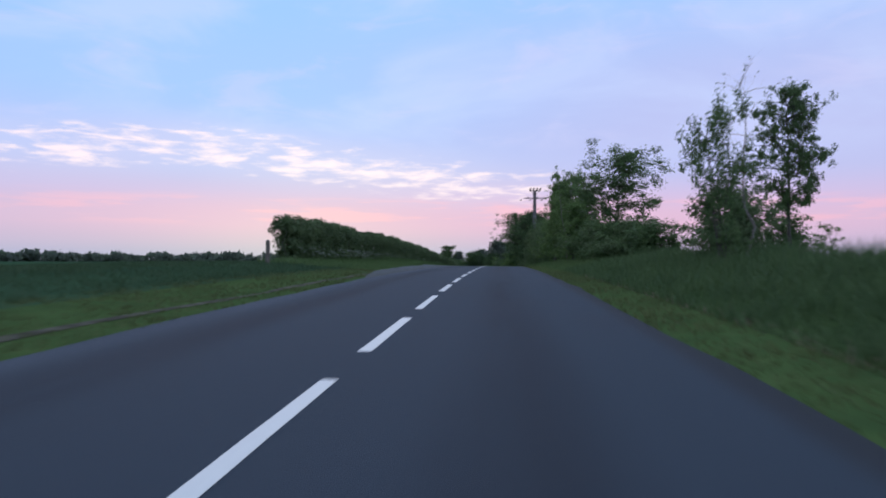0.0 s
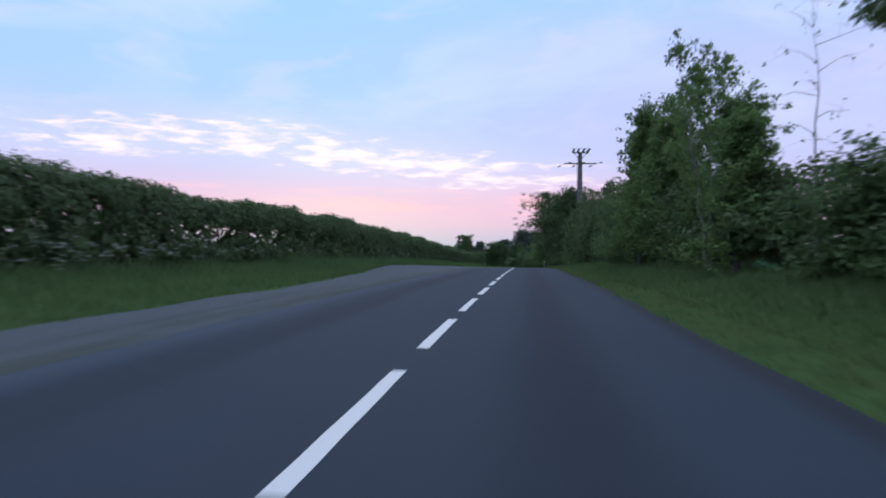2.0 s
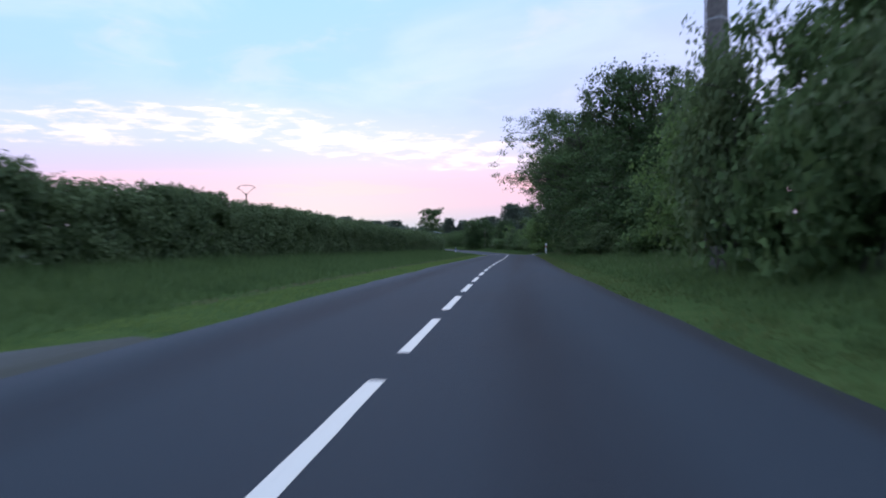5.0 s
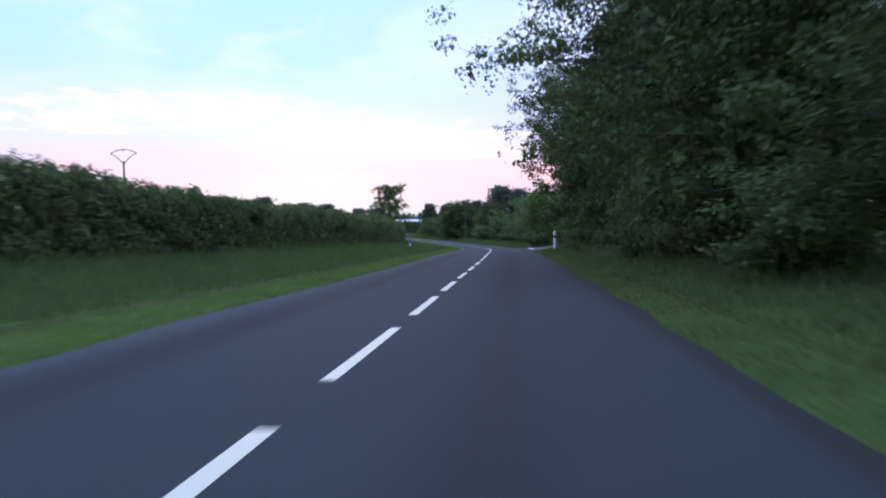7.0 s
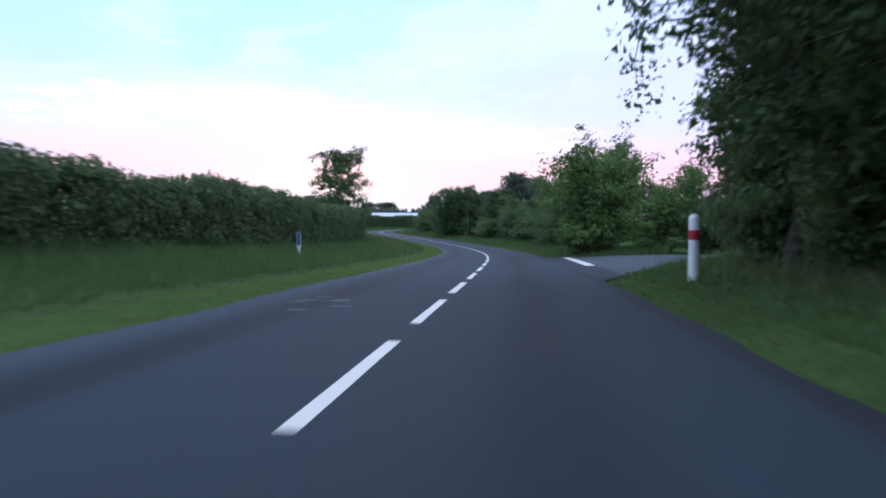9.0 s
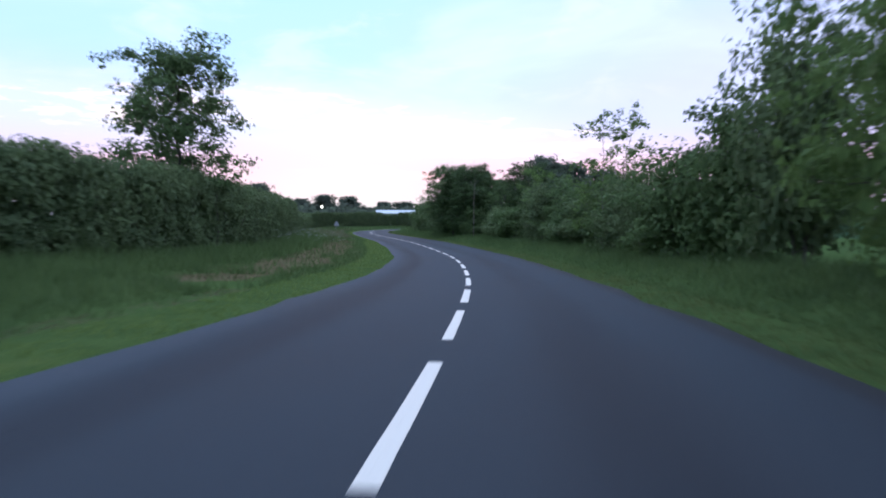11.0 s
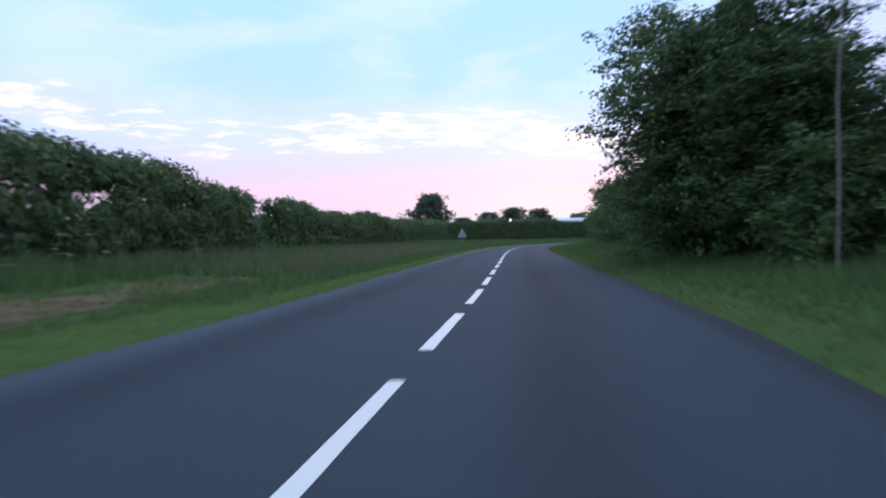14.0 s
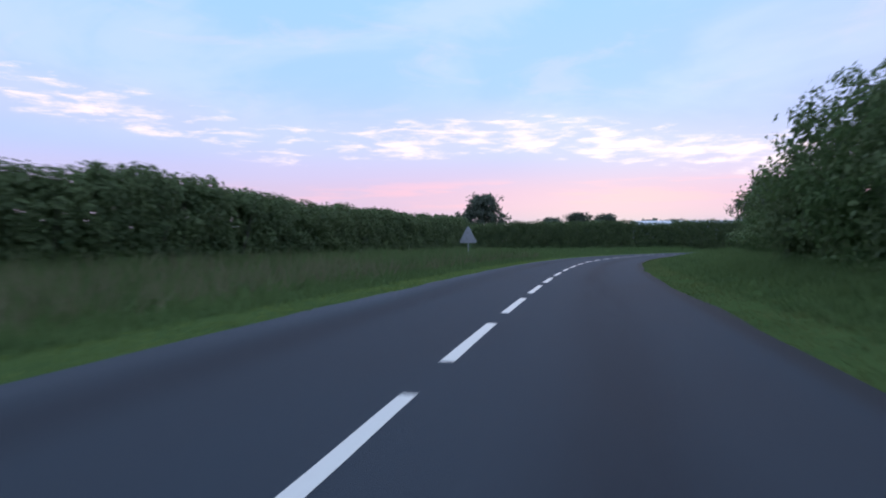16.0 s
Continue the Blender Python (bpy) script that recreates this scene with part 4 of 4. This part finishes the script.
# ---- verge grass ----
def grass_patch(name, label, s0, s1, lat0, lat1, per_m2, low, high, mat, seed, taper=False, fine=True):
    r = np.random.default_rng(seed)
    n = int(per_m2 * (s1 - s0) * abs(lat1 - lat0))
    s = r.uniform(s0, s1, n)
    f = r.uniform(0, 1, n)
    lat = lat0 + (lat1 - lat0) * f
    # leave the lay-by, the side road, the track and the bank open
    out = np.interp(s, [17, 22, 26, 30, 40, 52, 60, 68, 76, 84, 89, 92], [-3.0, -3.25, -3.75, -4.25, -4.5, -4.9, -5.6, -6.7, -7.6, -7.0, -4.6, -3.1])
    keep = ~((s > 17) & (s < 92) & (lat < 0) & (lat > out - 0.1))
    keep &= ~((lat > 3) & (s > 174.5 - 0.0) & (s < 194) & (s > np.interp(lat, [3.0, 4.0, 6.0, 9.0], [173.0, 175.8, 178.6, 180.0]) - 0.2) & (s < np.interp(lat, [3.0, 4.2, 6.5, 10.0], [196.5, 192.5, 189.0, 187.0]) + 0.2))
    keep &= ~((s < 27) & (np.abs(lat + np.interp(s, [-14, 4, 12, 20, 27], [4.4, 3.9, 3.62, 3.7, 4.0])) < 0.07))
    if mat not in (HAY, STRAW):
        keep &= ~((s > 96) & (s < 206) & (lat < -4.35) & (lat > -4.85) & (r.uniform(0, 1, n) < 0.8))
        px, py = plan(s, lat)
        bare = np.array([noise.noise((a * 0.45, b * 0.45, 7.0)) for a, b in zip(px, py)]) > np.interp(lat, [-8.2, -7.4, -5.6, -4.6], [0.4, -0.5, -0.45, 0.4])
        keep &= ~((s > 206) & (s < 262) & (lat < -4.6) & (lat > -7.9) & bare & (r.uniform(0, 1, n) < 0.94))
    s, lat, f = s[keep], lat[keep], f[keep]
    n = len(s)
    x, y = plan(s, lat)
    z = ground_z(s, lat) - 0.03
    clump = np.array([noise.noise((a * 0.8, b * 0.8, 2.0)) for a, b in zip(x, y)])
    h = (low + (high - low) * (f if taper else 0.5 + 0 * f)) * np.clip(1 + 0.55 * clump + r.normal(0, 0.22, n), 0.3, 2)
    base = np.stack([x, y, z], 1)
    az = r.uniform(0, 6.28, n)
    side = np.stack([np.cos(az), np.sin(az), 0 * az], 1) * (0.006 + 0.008 * r.uniform(0, 1, (n, 1))) * (1 + 0.7 * high)
    lean = np.stack([r.normal(0, 0.3, n) * h, r.normal(0, 0.3, n) * h, h], 1)
    v = np.stack([base - side, base + side, base + lean * 0.55 + side * 0.7, base + lean * 0.55 - side * 0.7, base + lean * np.array([1.35, 1.35, 1.0])], 1)
    if not fine:
        v = np.stack([base - side * 1.5, base + side * 1.5, base + lean * np.array([1.35, 1.35, 1.0])], 1)
        tagged(new(name, mesh_of(name, v.reshape(-1, 3), np.arange(3 * n).reshape(n, 3), mat)), label, "grass", kind="stuff")
        return
    i = 5 * np.arange(n)[:, None]
    f3 = np.concatenate([i + np.array([[0, 1, 2]]), i + np.array([[0, 2, 3]]), i + np.array([[3, 2, 4]])])
    tagged(new(name, mesh_of(name, v.reshape(-1, 3), f3, mat)), label, "grass", kind="stuff")


for a, b in ((30, 60), (60, 125), (125, 190), (190, 255), (255, 330), (330, 400)):
    far = 0.35 if a > 320 else 1.0
    grass_patch("verge_grass", "short mown green grass at the edge of the road", a, b, -2.86, -4.55 if a < 255 else -3.95, 270 * far, 0.04, 0.09, BLADE_SHORT, 200 + a, fine=False)
    grass_patch("tall_grass", "tall meadow grass in front of the hedge", a, b, -4.4 if a < 255 else -3.8, -10.2, 120 * far, 0.16, 0.50 if a > 40 else 0.28, BLADE, 300 + a, True, fine=False)
    grass_patch("verge_grass", "short green grass at the edge of the road", a, b, 3.04, 4.3, 270 * far, 0.04, 0.10, BLADE_VERGE, 400 + a, fine=False)
    grass_patch("tall_grass", "tall dark meadow grass below the bushes", a, b, 4.0, 8.0, 130 * far, 0.12, 0.42, BLADE, 500 + a, True, fine=False)
grass_patch("verge_grass", "worn olive grass at the edge of the road", -2, 30, -2.86, -6.4, 200, 0.04, 0.10, BLADE_OLIVE, 611, fine=False)
grass_patch("field_grass", "low dark green crop of the open field", -2, 36, -6.0, -16.0, 90, 0.10, 0.20, BLADE_CROP, 612, fine=False)
grass_patch("verge_grass", "short green grass at the edge of the road", -2, 30, 3.04, 4.3, 270, 0.04, 0.10, BLADE_OLIVE, 613, fine=False)
grass_patch("tall_grass", "tall dark meadow grass below the bushes", -2, 30, 4.1, 9.5, 150, 0.20, 0.75, BLADE_DARK, 614, True)
grass_patch("dry_grass", "dry straw along the edge of the tall grass", -2, 22, 4.1, 4.5, 110, 0.05, 0.14, STRAW, 616, fine=False)
grass_patch("seed_grass", "tall grass gone to seed before the hedge", 262, 332, -4.8, -9.6, 26, 0.40, 0.62, SEED, 617, fine=False)
grass_patch("seed_grass", "tall grass gone to seed below the bushes", 140, 172, 5.0, 7.0, 14, 0.30, 0.45, SEED, 618, fine=False)
grass_patch("tall_grass", "deep meadow grass round the foot of the sign", 303, 332, -5.2, -8.5, 90, 0.45, 0.7, BLADE, 615, fine=False)
grass_patch("dry_grass", "thin pale line of dry cut grass along the verge", 96, 206, -4.35, -4.85, 420, 0.03, 0.07, STRAW, 602, fine=False)
grass_patch("verge_grass", "short green grass growing over the bare bank", 204, 264, -4.7, -6.2, 90, 0.05, 0.10, BLADE_SHORT, 603, fine=False)
grass_patch("dry_grass", "dry mown grass lying on the bank", 208, 261, -4.6, -7.9, 170, 0.03, 0.09, HAY, 601, fine=False)


def umbels(name, label, spots, stem, seed):
    """White flower heads on thin stems; spots are rows of x, y, z of the ground below."""
    r = np.random.default_rng(seed)
    spots = np.asarray(spots)
    n = len(spots)
    h = stem * r.uniform(0.6, 1.2, n)
    stalks, heads = [], []
    for p, q in zip(spots, h):
        top = p + np.array([r.normal(0, 0.08), r.normal(0, 0.08), q])
        stalks.append(tube(np.array([p, (p + top) / 2 + r.normal(0, 0.02, 3), top]), np.array([0.006, 0.005, 0.003]), 3))
        heads.append(top + r.normal(0, 1, (14, 3)) * np.array([0.05, 0.05, 0.012]))
    lv, lf = leaves(np.concatenate(heads), 0.035, r)
    sv, sf = joined(stalks)
    sf = np.concatenate([sf[:, [0, 1, 2]], sf[:, [0, 2, 3]]])
    me = mesh_of(name, *joined([(sv, sf), (lv, lf)]), BLADE)
    me.materials.append(FLOWER)
    idx = np.zeros(len(me.polygons), np.int32)
    idx[len(sf):] = 1
    me.polygons.foreach_set("material_index", idx)
    tagged(new(name, me), label, "wild flowers", kind="stuff")


def flowers():
    r = np.random.default_rng(91)
    for s0, s1, n, seed in ((34, 52, 110, 1), (52, 100, 45, 2), (232, 260, 110, 3)):
        s, lat = r.uniform(s0, s1, n), -9.6 + np.abs(r.normal(0, 0.9, n)) * (1 + (s0 > 200))
        x, y = plan(s, lat)
        umbels("cow_parsley", "white cow parsley flowering at the foot of the hedge", np.stack([x, y, ground_z(s, lat) - 0.02], 1), 0.75 if s0 < 200 else 0.9, seed)


flowers()


# ---- poles, posts, sign ----
def prism(path, radii, mat, name, sides=8):
    v, f = tube(np.array(path, float), np.array(radii, float), sides)
    k = len(v) - sides
    me = bpy.data.meshes.new(name)
    me.from_pydata([tuple(p) for p in v], [], [tuple(q) for q in f] + [tuple(range(k, len(v))), tuple(range(sides - 1, -1, -1))])
    me.materials.append(mat)
    return me


def box(name, size, at, mat, bevel=0.01, rot=None):
    bm = bmesh.new()
    bmesh.ops.create_cube(bm, size=1.0)
    bmesh.ops.scale(bm, vec=size, verts=bm.verts)
    if bevel:
        bmesh.ops.bevel(bm, geom=list(bm.edges), offset=bevel, segments=2, affect="EDGES", profile=0.6)
    if rot:
        bmesh.ops.rotate(bm, verts=bm.verts, matrix=Euler(rot).to_matrix())
    bmesh.ops.translate(bm, verts=bm.verts, vec=at)
    me = bpy.data.meshes.new(name)
    bm.to_mesh(me)
    bm.free()
    me.materials.append(mat)
    return me


def insulator(name, at, up=1):
    zs = [0, 0.06, 0.07, 0.12, 0.13, 0.18, 0.19, 0.25]
    rs = [0.02, 0.02, 0.07, 0.07, 0.04, 0.06, 0.035, 0.02]
    return prism([(at[0], at[1], at[2] + up * z) for z in zs], rs, GLASS_INS, name, 8)


def concrete_pole():
    s, lat, H = 103.4, 6.5, 12.0
    root = tagged(new("power_pole"), "tall grey concrete power pole with crossarms and insulators", "power pole")
    p = place(s, lat)
    root.location, root.rotation_euler = p, (0, 0, float(heading(s)))
    part("shaft", prism([(0, 0, -0.4), (0, 0, 6.0), (0, 0, 11.55)], [0.37, 0.285, 0.205], CONCRETE, "shaft", 4), root)
    low = part("crossarm", box("crossarm", (3.2, 0.12, 0.13), (0, -0.24, 10.35), STEEL_DARK, 0.01), root, "long dark steel crossarm")
    for x in (-1.55, -0.15, 1.55):
        for dx, dy, dz in ((-0.78, -0.45, -0.42), (0.72, 0.45, 0.20)):
            a, b = Vector((x, -0.24, 10.35)), Vector((x + dx, -0.24 + dy, 10.35 + dz))
            rs = [0.018, 0.018, 0.075, 0.075, 0.045, 0.075, 0.045, 0.07, 0.02, 0.015]
            fs = [0, 0.58, 0.60, 0.66, 0.70, 0.75, 0.80, 0.86, 0.90, 1.0]
            part("insulator", prism([tuple(a.lerp(b, f)) for f in fs], rs, GLASS_INS, "insulator", 8), low, "dark string of disc insulators")
    head = part("crossarm", box("crossarm", (1.65, 0.10, 0.11), (0, -0.22, 11.45), STEEL_DARK, 0.01), root, "short dark steel crossarm at the top")
    rail = part("crossarm", box("crossarm", (1.85, 0.035, 0.03), (0.05, -0.42, 11.86), STEEL_DARK, 0.01), root, "thin upper rail over the insulators")
    for x in (-0.75, -0.27, 0.27, 0.75):
        a, b = Vector((x * 0.92 - 0.05, -0.22, 11.48)), Vector((x * 1.05 + 0.16, -0.42, 11.86))
        rs = [0.04, 0.13, 0.14, 0.08, 0.14, 0.08, 0.13, 0.04]
        part("insulator", prism([tuple(a.lerp(b, f)) for f in (0, 0.15, 0.3, 0.4, 0.55, 0.65, 0.85, 1)], rs, GLASS_INS, "insulator", 8), head, "dark glazed insulator")
    for k in (-1, 1):
        part("brace", prism([(k * 0.16, -0.1, 10.9), (k * 0.7, -0.24, 11.45)], [0.025, 0.025], STEEL_DARK, "brace", 6), root)
    part("conduit", prism([(-0.36, -0.1, -0.3), (-0.34, -0.1, 6.0), (-0.30, -0.1, 11.2)], [0.022] * 3, STEEL_DARK, "conduit", 6), root, "thin cable conduit up the shaft")
    for z in (2.35, 3.4, 4.45, 5.5, 6.55, 7.6, 8.65, 9.7, 10.75):
        w = float(np.interp(z, [0, 6, 11.55], [0.365, 0.285, 0.205])) * 1.03
        part("step_band", prism([(0, 0, z), (0, 0, z + 0.045)], [w, w], STEEL, "step_band", 4), root, "pale steel band")


concrete_pole()


def wooden_pole():
    s, lat = 210.7, -45.5
    x, y = plan(s, lat)
    base = Vector((float(x), float(y), float(ground_z(s, lat)) - 0.3))
    root = tagged(new("utility_pole"), "slim wooden utility pole with a curved bracket at the top", "utility pole")
    root.location = base
    part("shaft", prism([(0, 0, 0), (0, 0, 6), (0, 0, 12.0)], [0.17, 0.15, 0.11], WOOD, "shaft", 10), root)
    for k in (-1, 1):
        arm = part("bracket", prism([(0, 0, 11.6), (k * 0.9, 0, 12.5), (k * 1.7, 0, 13.0)], [0.05, 0.05, 0.05], STEEL_DARK, "bracket", 6), root)
        part("insulator", insulator("insulator", (k * 1.7, 0, 13.0), -1), arm, "dark glazed insulator")
    part("bow", prism([(-1.7, 0, 13.0), (-0.9, 0, 13.35), (0, 0, 13.45), (0.9, 0, 13.35), (1.7, 0, 13.0)], [0.05] * 5, STEEL_DARK, "bow", 6), root)
    part("insulator", insulator("insulator", (0, 0, 13.4), -1), root)


wooden_pole()


def marker_post():
    root = tagged(new("marker_post"), "white plastic junction post with a red band", "marker post")
    root.location = place(171.8, 4.76, -0.05)
    post = part("post", prism([(0, 0, 0), (0, 0, 0.95), (0, 0, 1.34), (0, 0, 1.40), (0, 0, 1.43)], [0.105, 0.105, 0.105, 0.085, 0.04], WHITE, "post", 20), root)
    part("band", prism([(0, 0, 0.90), (0, 0, 1.10)], [0.108, 0.108], RED, "band", 20), post, "red reflective band")


marker_post()


def blue_post():
    root = tagged(new("utility_marker"), "small white marker post with a blue head in the grass", "marker post")
    root.location = place(184.0, -7.4, -0.05)
    part("post", prism([(0, 0, 0), (0, 0, 0.45), (0, 0, 0.5)], [0.055, 0.055, 0.05], WHITE, "post", 12), root)
    frame_ = part("plate", box("plate", (0.155, 0.05, 0.62), (0, 0, 0.79), WHITE, 0.012), root, "white plate frame")
    part("panel", box("panel", (0.130, 0.012, 0.50), (0.010, -0.03, 0.83), BLUE, 0.004), frame_, "blue panel on the plate")
    part("cap", box("cap", (0.17, 0.08, 0.05), (0, 0, 1.125), STEEL_DARK, 0.01), root, "dark cap")


blue_post()


def field_post():
    root = tagged(new("wooden_post"), "old wooden fence post at the end of the hedge", "post")
    root.location = place(28.9, -9.3, -0.1)
    part("post", prism([(0, 0, 0), (0.01, 0, 0.7), (0.0, 0.01, 1.15), (0, 0.01, 1.2)], [0.10, 0.10, 0.095, 0.06], WOOD, "post", 9), root)


field_post()


def bare_sapling():
    root = tagged(new("bare_sapling"), "slender bare grey sapling standing among the bushes", "sapling")
    root.location = place(258.9, 6.7, -0.1)
    stem = part("trunk", prism([(0, 0, 0), (0.03, 0, 1.7), (0.01, 0.03, 3.4), (0.09, 0.04, 4.9), (0.16, 0.03, 6.3)], [0.036, 0.033, 0.027, 0.019, 0.007], TWIG, "trunk", 8), root)
    for z, x, y, up in ((4.3, 0.5, 0.1, 0.5), (4.9, -0.35, 0.2, 0.6), (5.3, 0.42, -0.2, 0.4), (3.8, -0.4, -0.25, 0.3)):
        a = np.interp(z, [3.4, 4.9, 6.3], [0.01, 0.09, 0.16])
        part("twig", prism([(a, 0.03, z), (a + x * 0.5, 0.03 + y * 0.5, z + up * 0.6), (a + x, 0.03 + y, z + up)], [0.014, 0.009, 0.004], TWIG, "twig", 5), stem)


bare_sapling()


def road_sign():
    s, lat = 316.9, -5.95
    root = tagged(new("road_sign"), "grey back of a triangular road sign on a post", "road sign")
    root.location, root.rotation_euler = place(s, lat, -0.1), (0, 0, float(heading(s)))
    part("post", prism([(0, 0.04, 0), (0, 0.04, 1.9)], [0.035, 0.035], STEEL, "post", 10), root)
    bm = bmesh.new()
    pts = [(-0.48, -0.10), (-0.44, -0.16), (0.44, -0.16), (0.48, -0.10), (0.04, 0.72), (-0.04, 0.72)]
    f = bm.faces.new([bm.verts.new((x, 0, z + 1.32)) for x, z in pts])
    g = bmesh.ops.extrude_face_region(bm, geom=[f])
    bmesh.ops.translate(bm, verts=[v for v in g["geom"] if isinstance(v, bmesh.types.BMVert)], vec=(0, 0.03, 0))
    bmesh.ops.recalc_face_normals(bm, faces=bm.faces)
    me = bpy.data.meshes.new("plate")
    bm.to_mesh(me), bm.free()
    me.materials.append(STEEL)
    part("plate", me, root, "triangular metal plate seen from behind")


road_sign()


# ---- far things ----
def barn():
    root = tagged(new("barn"), "long low barn with a pale sheet roof, far behind the hedge", "barn")
    root.location, root.rotation_euler = (-51, 419, -2.2), (0, 0, 0.25)
    part("wall", box("wall", (24, 12, 3.4), (0, 0, 1.7), CLADDING, 0.05), root)
    bm = bmesh.new()
    prof = [(-6.6, 3.3), (0, 4.7), (6.6, 3.3), (6.6, 3.5), (0, 4.9), (-6.6, 3.5)]
    ends = [[bm.verts.new((x, y, z)) for y, z in prof] for x in (-12.6, 12.6)]
    for i in range(6):
        bm.faces.new([ends[0][i], ends[0][(i + 1) % 6], ends[1][(i + 1) % 6], ends[1][i]])
    bm.faces.new(ends[0][::-1]), bm.faces.new(ends[1])
    bmesh.ops.recalc_face_normals(bm, faces=bm.faces)
    me = bpy.data.meshes.new("roof")
    bm.to_mesh(me), bm.free()
    me.materials.append(ROOF)
    part("roof", me, root, "pale corrugated sheet roof")


barn()


def far_lamp(x, y, z):
    m = bpy.data.materials.get("lamp_glow")
    if not m:
        m = bpy.data.materials.new("lamp_glow")
        m.use_nodes = True
        g = Nodes(m.node_tree)
        g.add("ShaderNodeOutputMaterial", {"Surface": g.add("ShaderNodeEmission", {"Color": (1, 0.97, 0.92, 1), "Strength": 6.0})})
    root = tagged(new("street_lamp"), "distant lit street lamp", "street lamp")
    root.location = (x, y, -1.4)
    part("pole", prism([(0, 0, 0), (0, 0, z + 1.2)], [0.12, 0.08], STEEL, "pole", 8), root)
    part("head", prism([(0, 0, z + 1.1), (0, 0, z + 1.4), (0, 0, z + 2.0), (0, 0, z + 2.2)], [0.3, 0.9, 0.9, 0.3], m, "head", 10), root, "glowing white lamp head")


far_lamp(-257, 810, 11.0)
far_lamp(-223.5, 820, 12.0)


def far_woods():
    r = np.random.default_rng(77)
    for x, y, h, w in ((-156, 528, 1.34, 1.25), (-228, 841, 1.72, 1.9), (-252, 845, 1.5, 2.0), (-203, 846, 1.62, 1.9), (-280, 850, 1.25, 1.8), (-150, 850, 1.3, 2.0), (-172, 846, 1.3, 1.6), (-190, 860, 1.0, 1.9), (-240, 865, 1.1, 1.9), (-37.5, 400, 0.66, 0.5), (-31, 402, 0.6, 0.5), (-14.5, 340, 0.6, 0.55), (-6, 332, 0.85, 0.7), (-1, 338, 0.8, 0.75), (5, 345, 0.75, 0.75)):
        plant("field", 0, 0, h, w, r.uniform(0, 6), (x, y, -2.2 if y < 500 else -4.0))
    # tree lines closing the horizon, as one mass of leaves, haze in their colour
    cs = []
    for az0, az1, dist, hgt, n in ((-75, -10, 420, 6, 60), (6, 28, 620, 12, 44), (24, 80, 430, 9, 100), (80, 130, 400, 8, 50), (-130, -75, 420, 8, 50)):
        for k in range(n):
            az = radians(az0 + (az1 - az0) * (k + r.uniform(0, 1)) / n)
            d = dist * r.uniform(0.92, 1.15)
            hh = hgt * r.uniform(0.6, 1.1)
            q = r.normal(0, 1, (150, 3))
            q /= np.linalg.norm(q, axis=1)[:, None]
            q = q * r.uniform(0.4, 1, (150, 1)) * np.array([dist * 0.014, dist * 0.014, hh * 0.55])
            q[:, 2] = np.abs(q[:, 2] + hh * 0.45)
            cs.append(q + np.array([-math.sin(az) * d, math.cos(az) * d + 60, -1.4]))
    c = np.concatenate(cs)
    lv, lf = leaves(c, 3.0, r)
    tagged(new("far_tree_line", mesh_of("far_tree_line", lv, lf, LEAF_HAZED)), "distant line of trees along the horizon, haze painted into the leaves", "trees", kind="stuff")


far_woods()
